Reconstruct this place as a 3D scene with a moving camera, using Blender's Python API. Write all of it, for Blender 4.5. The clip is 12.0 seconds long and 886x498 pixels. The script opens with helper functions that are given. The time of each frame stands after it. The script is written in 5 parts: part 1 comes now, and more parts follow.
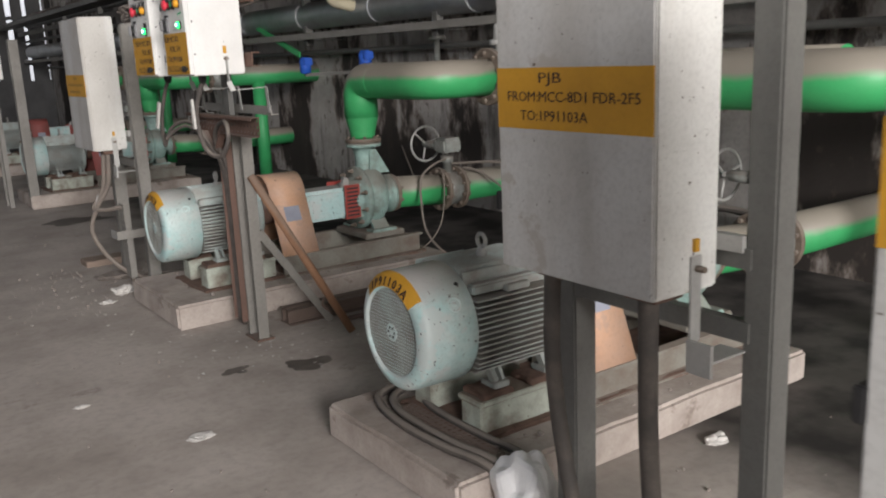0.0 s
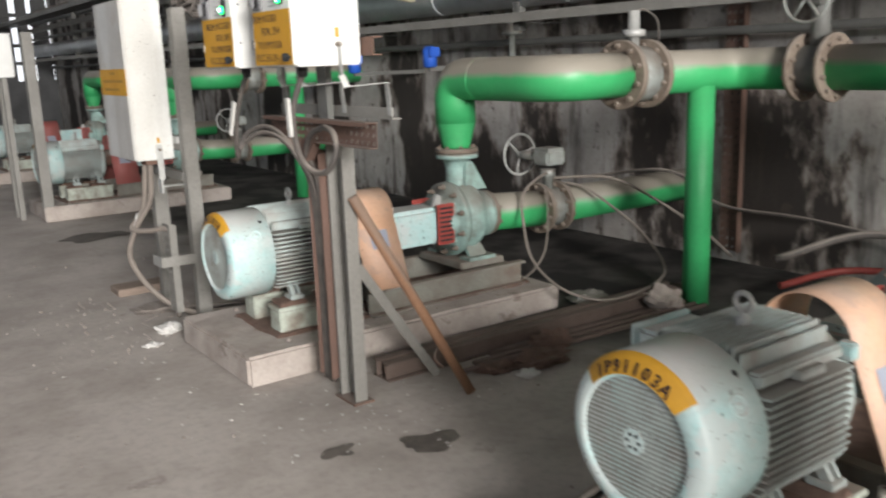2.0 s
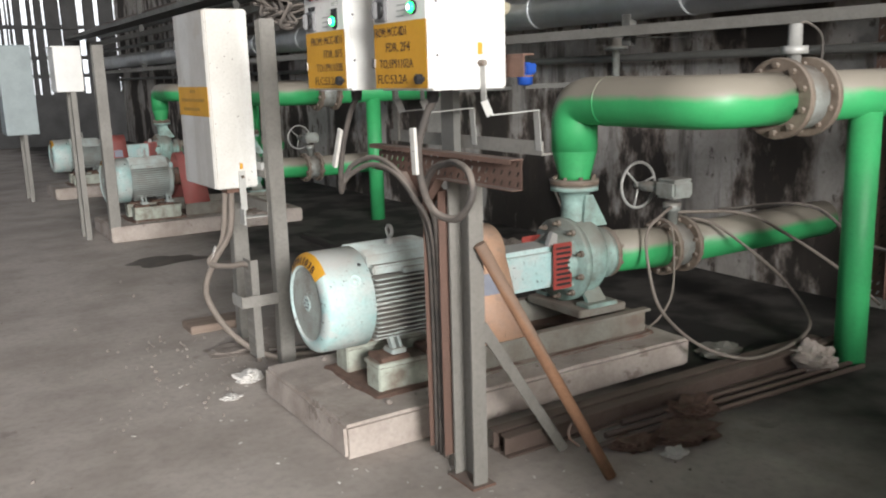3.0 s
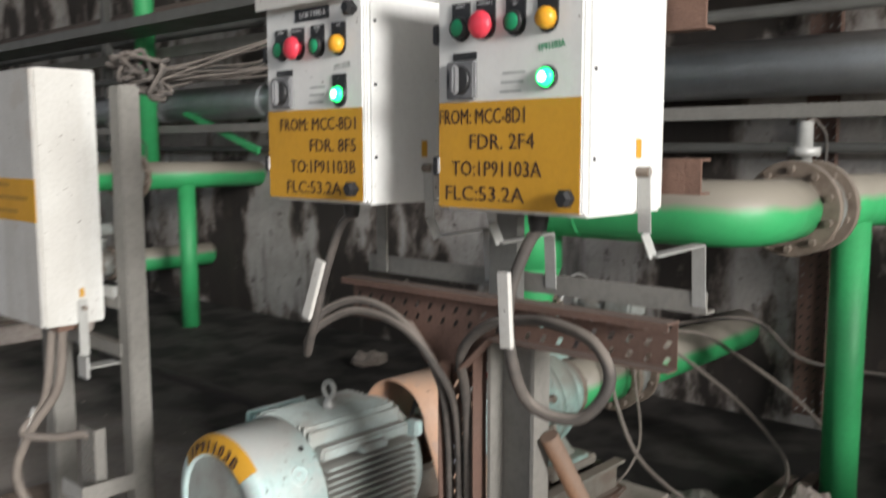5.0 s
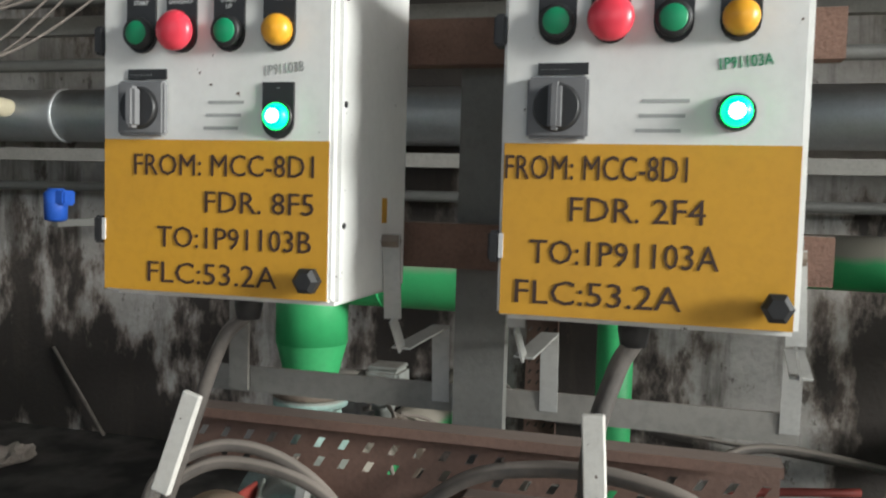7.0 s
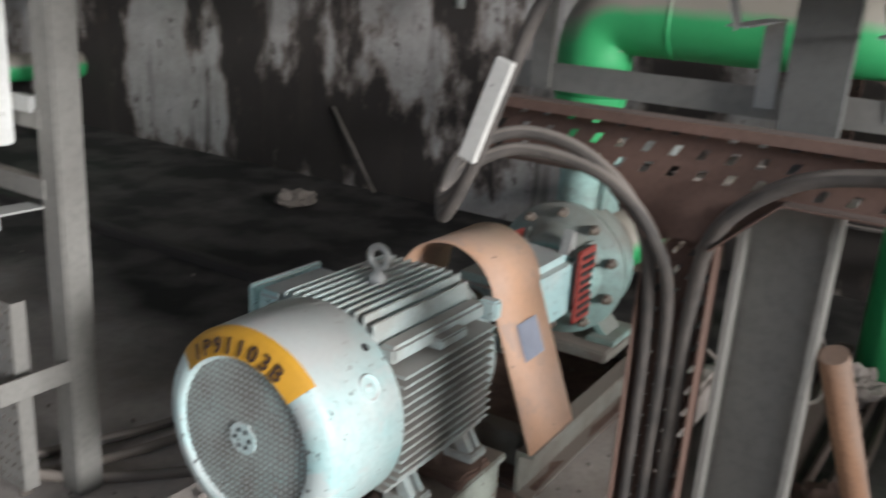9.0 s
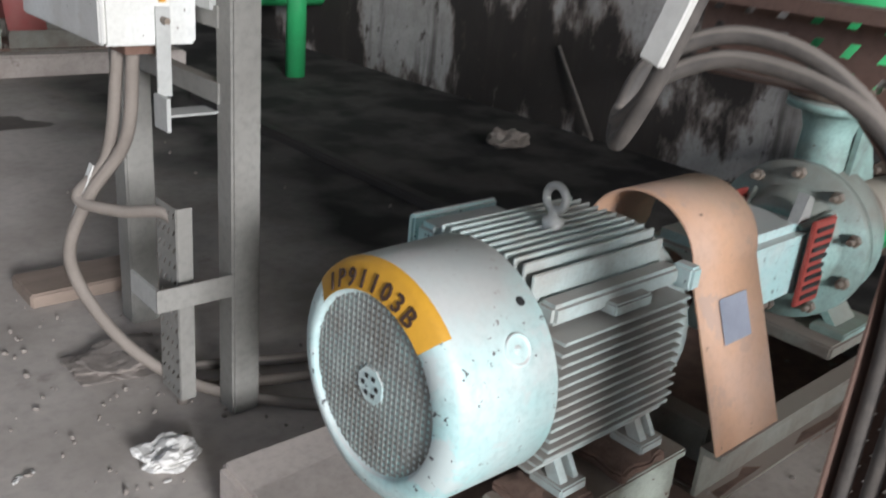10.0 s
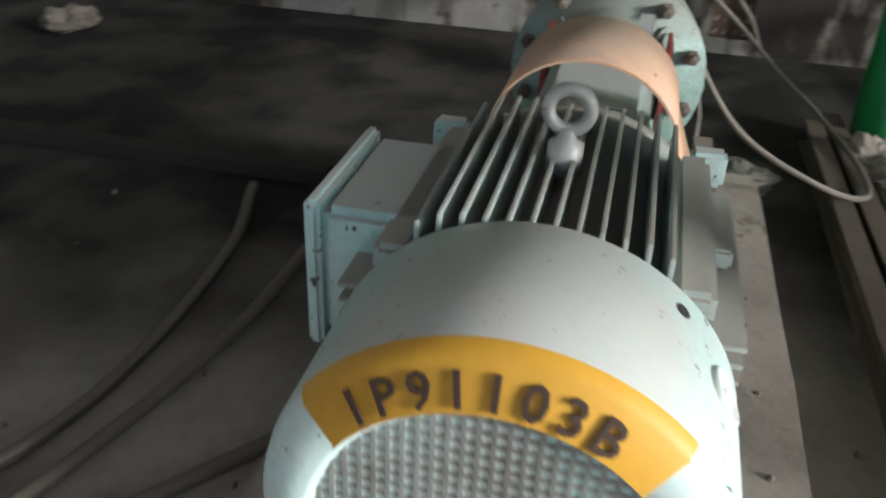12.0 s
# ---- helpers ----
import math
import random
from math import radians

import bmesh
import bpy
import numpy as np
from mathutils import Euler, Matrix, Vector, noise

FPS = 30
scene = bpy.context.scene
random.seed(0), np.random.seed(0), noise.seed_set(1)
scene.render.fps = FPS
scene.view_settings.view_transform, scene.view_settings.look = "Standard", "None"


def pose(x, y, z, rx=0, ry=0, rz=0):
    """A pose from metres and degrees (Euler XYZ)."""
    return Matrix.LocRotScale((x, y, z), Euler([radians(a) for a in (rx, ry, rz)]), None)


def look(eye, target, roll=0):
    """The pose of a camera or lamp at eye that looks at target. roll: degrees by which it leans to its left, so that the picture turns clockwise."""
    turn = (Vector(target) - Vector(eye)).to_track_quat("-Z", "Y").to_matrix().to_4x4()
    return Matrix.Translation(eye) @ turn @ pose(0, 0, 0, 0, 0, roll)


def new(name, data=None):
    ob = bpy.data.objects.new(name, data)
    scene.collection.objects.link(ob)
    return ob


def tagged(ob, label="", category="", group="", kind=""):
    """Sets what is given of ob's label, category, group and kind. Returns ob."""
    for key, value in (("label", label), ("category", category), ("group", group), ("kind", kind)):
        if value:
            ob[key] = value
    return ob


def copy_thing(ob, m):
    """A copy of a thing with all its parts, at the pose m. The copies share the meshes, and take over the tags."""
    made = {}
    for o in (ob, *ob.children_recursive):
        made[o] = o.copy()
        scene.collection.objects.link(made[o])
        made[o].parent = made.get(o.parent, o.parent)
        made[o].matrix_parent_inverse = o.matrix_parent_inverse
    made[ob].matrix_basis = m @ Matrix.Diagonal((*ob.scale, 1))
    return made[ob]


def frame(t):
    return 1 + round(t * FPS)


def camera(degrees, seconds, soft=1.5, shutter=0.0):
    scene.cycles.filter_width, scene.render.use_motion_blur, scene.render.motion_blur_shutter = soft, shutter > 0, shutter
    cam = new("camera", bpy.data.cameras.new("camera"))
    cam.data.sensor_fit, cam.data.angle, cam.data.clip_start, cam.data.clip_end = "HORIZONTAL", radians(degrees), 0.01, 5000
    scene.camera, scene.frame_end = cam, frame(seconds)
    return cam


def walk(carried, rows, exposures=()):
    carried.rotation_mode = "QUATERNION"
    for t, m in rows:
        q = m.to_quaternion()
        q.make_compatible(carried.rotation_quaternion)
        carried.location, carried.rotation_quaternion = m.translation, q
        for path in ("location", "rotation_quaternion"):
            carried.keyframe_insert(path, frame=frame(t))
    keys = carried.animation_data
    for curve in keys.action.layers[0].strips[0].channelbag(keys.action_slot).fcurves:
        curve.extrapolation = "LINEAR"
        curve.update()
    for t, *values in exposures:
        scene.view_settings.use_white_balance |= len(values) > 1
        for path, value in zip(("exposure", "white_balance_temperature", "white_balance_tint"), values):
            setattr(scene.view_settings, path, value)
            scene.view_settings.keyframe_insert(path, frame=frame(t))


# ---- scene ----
cam = camera(54.5, 12.0, soft=2.0, shutter=0.4)
METRES, EYE, TILT, LEAN, TURN = 5.85, 1.55, 0.0, 0.0, -34.9
ROWS = [
    (0.0, 0.0, 0.0, 0.0, -0.56, -12.84, 2.48),
    (0.5, -0.0179, 0.0543, -0.0029, -1.03, -14.2, 2.9),
    (1.0, -0.043, 0.0963, -0.0051, -2.06, -13.8, 2.64),
    (1.5, -0.0845, 0.1328, -0.0011, -3.12, -13.32, 1.87),
    (2.0, -0.1141, 0.1766, -0.0074, -0.74, -12.51, 2.0),
    (2.5, -0.142, 0.2282, -0.0022, 2.97, -11.4, 1.7),
    (4.5, -0.2582, 0.4368, 0.0005, -4.37, -11.26, 0.66),
    (5.0, -0.2921, 0.4811, 0.0104, -13.1, -6.59, 0.04),
    (5.5, -0.3132, 0.5349, 0.0136, -20.92, -2.18, -0.43),
    (6.0, -0.3262, 0.5819, 0.0148, -28.9, -1.95, -0.94),
    (6.5, -0.3404, 0.6208, 0.0169, -38.44, -1.82, -0.28),
    (8.5, -0.3487, 0.6432, -0.0062, -32.37, -14.21, -2.43),
    (9.0, -0.3525, 0.6466, -0.0177, -22.21, -17.3, -3.82),
    (9.5, -0.3381, 0.6655, -0.0299, -13.01, -18.8, -4.67),
    (10.0, -0.3221, 0.6858, -0.0362, -6.18, -21.69, -4.92),
    (10.5, -0.3278, 0.7105, -0.0458, -5.43, -26.03, -4.54),
    (11.0, -0.3578, 0.7508, -0.0501, -13.73, -29.06, -4.33),
    (11.5, -0.374, 0.792, -0.059, -26.12, -29.59, -2.8),
    (12.0, -0.3765, 0.8454, -0.0612, -41.38, -29.98, -2.1),
]
walk(cam, [(t, pose(0, 0, EYE, TILT, LEAN, TURN) @ pose(METRES * x, METRES * y, METRES * z, 90 + pitch, roll, yaw)) for t, x, y, z, yaw, pitch, roll in ROWS],
     [(0.0, -0.6, 6550, 13), (0.5, -0.38, 6550, 13), (1.5, 0.02, 6500, 10), (2.5, 0.15, 6500, 10), (4.5, 0.0, 6500, 10), (5.5, -0.05, 6450, 9), (6.0, 0.05, 6430, 7), (6.5, 0.16, 6400, 4),
      (8.5, 0.05, 6250, 10), (10.5, 0.15, 6000, 10), (11.5, 0.3, 6100, 7), (12.0, 0.6, 6250, 5)])

# ---- light ----
world = bpy.data.worlds.new("sky")
scene.world = world
world.use_nodes = True
wn = world.node_tree
sky = wn.nodes.new("ShaderNodeTexSky")
sky.sky_type = "NISHITA"
sky.sun_disc = False
sky.sun_elevation = radians(40)
sky.sun_rotation = radians(200)
wn.links.new(sky.outputs[0], wn.nodes["Background"].inputs[0])
wn.nodes["Background"].inputs[1].default_value = 0.12

sun = new("sun", bpy.data.lights.new("sun", "SUN"))
sun.data.energy = 2.0
sun.data.angle = radians(0.6)
sun.data.color = (1.0, 0.95, 0.88)
sun.matrix_world = look((-3, -9, 9), (0, 0, 0))


def window_light(name, eye, target, w, h, watts, color):
    ob = new(name, bpy.data.lights.new(name, "AREA"))
    ob.data.shape = "RECTANGLE"
    ob.data.size, ob.data.size_y = w, h
    ob.data.energy = watts
    ob.data.color = color
    ob.matrix_world = look(eye, target)
    return ob


# daylight in the tall gateway behind and in the high window bands of the open side
window_light("gateway_daylight", (-3.2, -14.75, 5.75), (0.9, 4, 0.9), 6.0, 4.0, 7300, (1.0, 0.975, 0.945))
window_light("side_daylight_1", (-6.85, 1.0, 4.2), (1.5, 3.0, 0.3), 5.0, 2.4, 65, (0.95, 0.98, 1.0))
window_light("side_daylight_2", (-6.85, 9.0, 4.2), (1.5, 9.0, 0.3), 7.0, 2.4, 32, (0.95, 0.98, 1.0))


# ---- materials ----
def mat(name, color, rough=0.6, metal=0.0, color2=None, scale=6.0, amount=0.5, grain=0.15, bump=0.15,
        dust=0.0, dust_color=(0.22, 0.19, 0.165), dust_edge=0.35, chips=0.0, chip_color=(0.09, 0.06, 0.045), stretch=(1, 1, 1),
        streaks=0.0, streak_color=(0.03, 0.025, 0.02), emit=0.0, patches=None, patch_scale=2.0, patch_edge=0.56):
    """Paint or metal: two colours mixed by broad noise, fine grain, chips, settled dust on upward faces, streaks that run down."""
    m = bpy.data.materials.new(name)
    m.use_nodes = True
    nt = m.node_tree
    b = nt.nodes["Principled BSDF"]
    b.inputs["Roughness"].default_value = rough
    b.inputs["Metallic"].default_value = metal
    L = nt.links.new
    geo = nt.nodes.new("ShaderNodeNewGeometry")
    mapn = nt.nodes.new("ShaderNodeMapping")
    mapn.inputs["Scale"].default_value = stretch
    L(geo.outputs["Position"], mapn.inputs[0])

    def tex(s, detail=5.0, rough_=0.6):
        n = nt.nodes.new("ShaderNodeTexNoise")
        n.inputs["Scale"].default_value = s
        n.inputs["Detail"].default_value = detail
        n.inputs["Roughness"].default_value = rough_
        L(mapn.outputs[0], n.inputs["Vector"])
        return n.outputs["Fac"]

    def ramp(fac, a, z):
        r = nt.nodes.new("ShaderNodeMapRange")
        r.inputs[1].default_value, r.inputs[2].default_value = a, z
        L(fac, r.inputs[0])
        return r.outputs[0]

    def times(fac, k):
        r = nt.nodes.new("ShaderNodeMath")
        r.operation = "MULTIPLY"
        L(fac, r.inputs[0])
        if isinstance(k, float):
            r.inputs[1].default_value = k
        else:
            L(k, r.inputs[1])
        return r.outputs[0]

    def mix(fac, a, c):
        r = nt.nodes.new("ShaderNodeMix")
        r.data_type = "RGBA"
        L(fac, r.inputs["Factor"])
        for v, i in ((a, 6), (c, 7)):
            if isinstance(v, tuple):
                r.inputs[i].default_value = (*v, 1)
            else:
                L(v, r.inputs[i])
        return r.outputs[2]

    color2 = color2 or tuple(v * 0.6 for v in color)
    broad = tex(scale)
    fine = tex(scale * 14, 4.0)
    col = mix(times(ramp(broad, 0.4, 0.68), float(amount)), color, color2)
    col = mix(times(ramp(fine, 0.45, 0.75), float(grain)), col, tuple(v * 0.45 for v in color))
    if streaks:
        ms = nt.nodes.new("ShaderNodeMapping")
        ms.inputs["Scale"].default_value = (1, 1, 0.16)
        L(geo.outputs["Position"], ms.inputs[0])
        n = nt.nodes.new("ShaderNodeTexNoise")
        n.inputs["Scale"].default_value = 3.2
        n.inputs["Detail"].default_value = 7
        L(ms.outputs[0], n.inputs["Vector"])
        col = mix(times(ramp(n.outputs["Fac"], 0.45, 0.53), float(streaks)), col, streak_color)
    if patches:
        col = mix(times(ramp(tex(patch_scale, 9.0, 0.65), patch_edge, patch_edge + 0.04), 0.85), col, patches)
    if chips:
        col = mix(ramp(tex(55.0, 2.5), 0.76 - chips * 0.1, 0.78 - chips * 0.1), col, chip_color)
    if dust:
        up = nt.nodes.new("ShaderNodeSeparateXYZ")
        L(geo.outputs["Normal"], up.inputs[0])
        wob = nt.nodes.new("ShaderNodeMath")
        wob.operation = "MULTIPLY_ADD"
        L(tex(5.0), wob.inputs[0])
        wob.inputs[1].default_value = 0.35
        L(up.outputs[2], wob.inputs[2])
        col = mix(times(ramp(wob.outputs[0], dust_edge, dust_edge + 0.3), float(dust)), col, dust_color)
    L(col, b.inputs["Base Color"])
    rr = nt.nodes.new("ShaderNodeMapRange")
    rr.inputs[3].default_value, rr.inputs[4].default_value = max(rough - 0.15, 0.05), min(rough + 0.2, 1.0)
    L(broad, rr.inputs[0])
    L(rr.outputs[0], b.inputs["Roughness"])
    if bump:
        bp = nt.nodes.new("ShaderNodeBump")
        bp.inputs["Strength"].default_value = bump
        bp.inputs["Distance"].default_value = 0.01
        L(fine, bp.inputs["Height"])
        L(bp.outputs[0], b.inputs["Normal"])
    if emit:
        b.inputs["Emission Color"].default_value = (*color, 1)
        b.inputs["Emission Strength"].default_value = emit
    return m


WHITE = mat("white_panel_paint", (0.74, 0.74, 0.72), 0.45, color2=(0.6, 0.6, 0.58), grain=0.1, bump=0.03, chips=0.3, streaks=0.15, streak_color=(0.45, 0.43, 0.4))
WHITE2 = mat("worn_white_paint", (0.66, 0.66, 0.63), 0.5, color2=(0.5, 0.49, 0.46), grain=0.3, bump=0.08, chips=0.5, streaks=0.38, streak_color=(0.36, 0.33, 0.29))
# junction box doors: white greyed for the dimmer light there; streaks and chips are wear
WHITE3 = mat("shade_greyed_white_paint", (0.54, 0.54, 0.525), 0.55, color2=(0.42, 0.41, 0.385), grain=0.3, bump=0.08, chips=0.45, streaks=0.4, streak_color=(0.33, 0.305, 0.27), patches=(0.4, 0.37, 0.335), patch_scale=5.0, patch_edge=0.6)
YELLOW = mat("yellow_band_paint", (0.56, 0.29, 0.022), 0.55, color2=(0.44, 0.225, 0.025), grain=0.15, bump=0.04)
GREEN = mat("green_pipe_paint", (0.04, 0.36, 0.12), 0.5, color2=(0.035, 0.29, 0.1), grain=0.12, bump=0.05, dust=0.97, dust_color=(0.27, 0.235, 0.2), dust_edge=0.2)
GREENV = mat("green_pipe_paint_upright", (0.04, 0.36, 0.12), 0.5, color2=(0.04, 0.25, 0.09), grain=0.2, bump=0.05, scale=4)
TEAL = mat("pale_turquoise_paint", (0.42, 0.62, 0.61), 0.45, color2=(0.6, 0.64, 0.62), scale=5, amount=0.9, grain=0.3, bump=0.06, chips=0.92, patches=(0.53, 0.58, 0.565), patch_scale=6.0, patch_edge=0.54, dust=0.75, dust_color=(0.47, 0.435, 0.415), dust_edge=0.68, chip_color=(0.06, 0.06, 0.06))
TEALD = mat("dirt_covered_green_paint", (0.22, 0.215, 0.185), 0.75, color2=(0.15, 0.115, 0.092), scale=6, amount=0.95, grain=0.35, bump=0.15, dust=0.95, dust_color=(0.235, 0.19, 0.16), dust_edge=0.3, chips=0.4)
FIN = mat("dusty_fin_paint", (0.43, 0.5, 0.485), 0.55, color2=(0.31, 0.285, 0.255), scale=8, amount=0.9, grain=0.3, bump=0.1, dust=0.8, dust_color=(0.3, 0.27, 0.24), dust_edge=0.75)
CAST = mat("pump_casing_paint", (0.32, 0.48, 0.44), 0.5, color2=(0.15, 0.16, 0.135), scale=8, amount=0.8, grain=0.4, bump=0.25, dust=0.7, chips=0.6)
ORANGE = mat("orange_guard_paint", (0.64, 0.385, 0.25), 0.55, color2=(0.57, 0.4, 0.315), scale=4, amount=0.95, grain=0.2, bump=0.05, patches=(0.5, 0.34, 0.26), patch_scale=6.0, patch_edge=0.55, chips=0.3, dust=0.7, dust_color=(0.4, 0.3, 0.24), dust_edge=0.85)
PEDESTAL = mat("worn_cream_green_paint", (0.46, 0.5, 0.43), 0.6, color2=(0.2, 0.165, 0.13), scale=10, amount=0.95, grain=0.35, bump=0.25, dust=0.9, dust_color=(0.22, 0.17, 0.14), dust_edge=0.45, chips=0.6, chip_color=(0.12, 0.07, 0.05))
CAKED = mat("caked_brown_dirt", (0.2, 0.125, 0.095), 0.95, color2=(0.12, 0.075, 0.058), scale=16, amount=0.9, grain=0.5, bump=0.8)
RAILM = mat("dusty_rail_steel", (0.13, 0.095, 0.078), 0.85, color2=(0.08, 0.056, 0.046), scale=8, grain=0.4, bump=0.25, dust=0.5, dust_color=(0.15, 0.115, 0.095), dust_edge=0.5)
REDP = mat("red_guard_paint", (0.33, 0.06, 0.048), 0.5, grain=0.2)
STEEL = mat("grey_steel_paint", (0.23, 0.22, 0.2), 0.6, color2=(0.15, 0.14, 0.125), scale=4, grain=0.35, bump=0.1, dust=0.8)
STEELD = mat("dark_grey_steel_paint", (0.13, 0.13, 0.12), 0.55, color2=(0.09, 0.085, 0.08), grain=0.3, bump=0.1)
RUST = mat("rusty_steel", (0.16, 0.09, 0.065), 0.85, color2=(0.1, 0.06, 0.045), scale=11, amount=0.8, grain=0.5, bump=0.3, dust=0.6)
TRAYM = mat("rusty_tray_paint", (0.145, 0.085, 0.065), 0.8, color2=(0.11, 0.075, 0.06), scale=7, grain=0.4, bump=0.15, dust=0.5)
BRACE = mat("rust_orange_bar", (0.3, 0.16, 0.09), 0.8, color2=(0.2, 0.11, 0.07), grain=0.4, bump=0.2, dust=0.5)
FLANGE = mat("dirty_flange_metal", (0.2, 0.16, 0.125), 0.75, color2=(0.11, 0.08, 0.06), scale=14, amount=0.9, grain=0.4, bump=0.25, dust=0.5)
VALVE = mat("valve_grey_metal", (0.3, 0.32, 0.3), 0.5, 0.2, color2=(0.16, 0.14, 0.12), scale=12, amount=0.8, grain=0.3, bump=0.15, dust=0.6)
LIGHTM = mat("light_grey_metal", (0.45, 0.45, 0.43), 0.5, 0.3, color2=(0.3, 0.29, 0.27), grain=0.25, bump=0.08)
CLAD = mat("aluminium_cladding", (0.55, 0.57, 0.58), 0.4, 0.5, color2=(0.42, 0.435, 0.44), scale=5, grain=0.2, bump=0.06, dust=0.7, dust_edge=0.5)
CABLE = mat("dusty_black_cable", (0.06, 0.053, 0.048), 0.75, color2=(0.13, 0.11, 0.095), scale=9, amount=0.9, grain=0.2, dust=0.85, dust_edge=0.45)
CABLEG = mat("dusty_grey_cable", (0.2, 0.17, 0.145), 0.8, color2=(0.12, 0.1, 0.085), scale=9, dust=0.6)
BLACK = mat("black_plastic", (0.02, 0.02, 0.021), 0.45, grain=0.1, bump=0.02)
GREYP = mat("grey_plastic", (0.17, 0.17, 0.175), 0.5, grain=0.1, bump=0.02)
INK = mat("brown_black_lettering", (0.05, 0.025, 0.015), 0.6, grain=0.3, bump=0)
FADEINK = mat("faded_brown_lettering", (0.3, 0.165, 0.03), 0.6, color2=(0.45, 0.24, 0.025), scale=40, amount=0.9, grain=0.3, bump=0)
INKW = mat("white_lettering", (0.6, 0.6, 0.6), 0.6, bump=0)
INKF = mat("faded_marker", (0.36, 0.37, 0.36), 0.7, bump=0)
REDB = mat("red_button", (0.72, 0.05, 0.08), 0.3, bump=0, grain=0.03)
GREENB = mat("green_button", (0.015, 0.28, 0.12), 0.35, bump=0, grain=0.03)
AMBER = mat("amber_lens", (0.85, 0.4, 0.03), 0.3, bump=0, grain=0.03)
LAMPG = mat("lit_green_lens", (0.02, 0.95, 0.2), 0.3, bump=0, grain=0.0, amount=0.0, emit=3.0)
CONC = mat("plinth_concrete", (0.45, 0.395, 0.355), 0.9, color2=(0.25, 0.205, 0.175), scale=4, amount=0.8, grain=0.3, bump=0.1, patches=(0.22, 0.18, 0.155), patch_scale=3.5, patch_edge=0.6)
BLUEP = mat("blue_paint", (0.02, 0.1, 0.5), 0.5, grain=0.2)
STICK = mat("blue_grey_sticker", (0.33, 0.35, 0.42), 0.6, bump=0.02)
PAPER = mat("white_rag", (0.62, 0.6, 0.57), 0.9, color2=(0.5, 0.48, 0.45), grain=0.2, bump=0.2)
SACK = mat("white_sack_cloth", (0.8, 0.8, 0.8), 0.8, color2=(0.7, 0.7, 0.7), grain=0.08, bump=0.1)
OIL = mat("oil_stain", (0.085, 0.073, 0.064), 0.6, color2=(0.17, 0.148, 0.13), scale=9, amount=0.9, grain=0.3, bump=0.1)
SHED = mat("grimy_shed_sheet", (0.09, 0.09, 0.092), 0.7, color2=(0.04, 0.04, 0.042), scale=2, grain=0.3, bump=0.1)
CREAM = mat("cream_insulation", (0.5, 0.45, 0.32), 0.85, color2=(0.36, 0.32, 0.23), grain=0.2, bump=0.3)
STONE = mat("rubble", (0.26, 0.225, 0.2), 0.9, color2=(0.18, 0.15, 0.13), grain=0.3, bump=0.3)
FADED = mat("faded_red_paint", (0.36, 0.1, 0.09), 0.6, color2=(0.3, 0.16, 0.14), grain=0.2)
PALE = mat("pale_blue_grey_paint", (0.34, 0.4, 0.41), 0.55, color2=(0.26, 0.3, 0.31), grain=0.2)
WOOD = mat("dusty_plank", (0.26, 0.2, 0.16), 0.85, color2=(0.17, 0.125, 0.1), scale=9, grain=0.4, bump=0.3, stretch=(0.3, 2, 2))
SOOT = mat("oil_black_concrete", (0.035, 0.03, 0.027), 0.7, color2=(0.06, 0.052, 0.046), grain=0.3, bump=0.2)
GLOW = mat("hazy_sky", (0.95, 0.97, 1.0), 1.0, bump=0, grain=0.0, amount=0.0, emit=1.15)
LAMPC = mat("lit_lamp_core", (0.55, 1.0, 0.8), 0.3, bump=0, grain=0.0, amount=0.0, emit=9.0)
COPPER = mat("dark_inner_steel", (0.09, 0.07, 0.06), 0.7, grain=0.3)


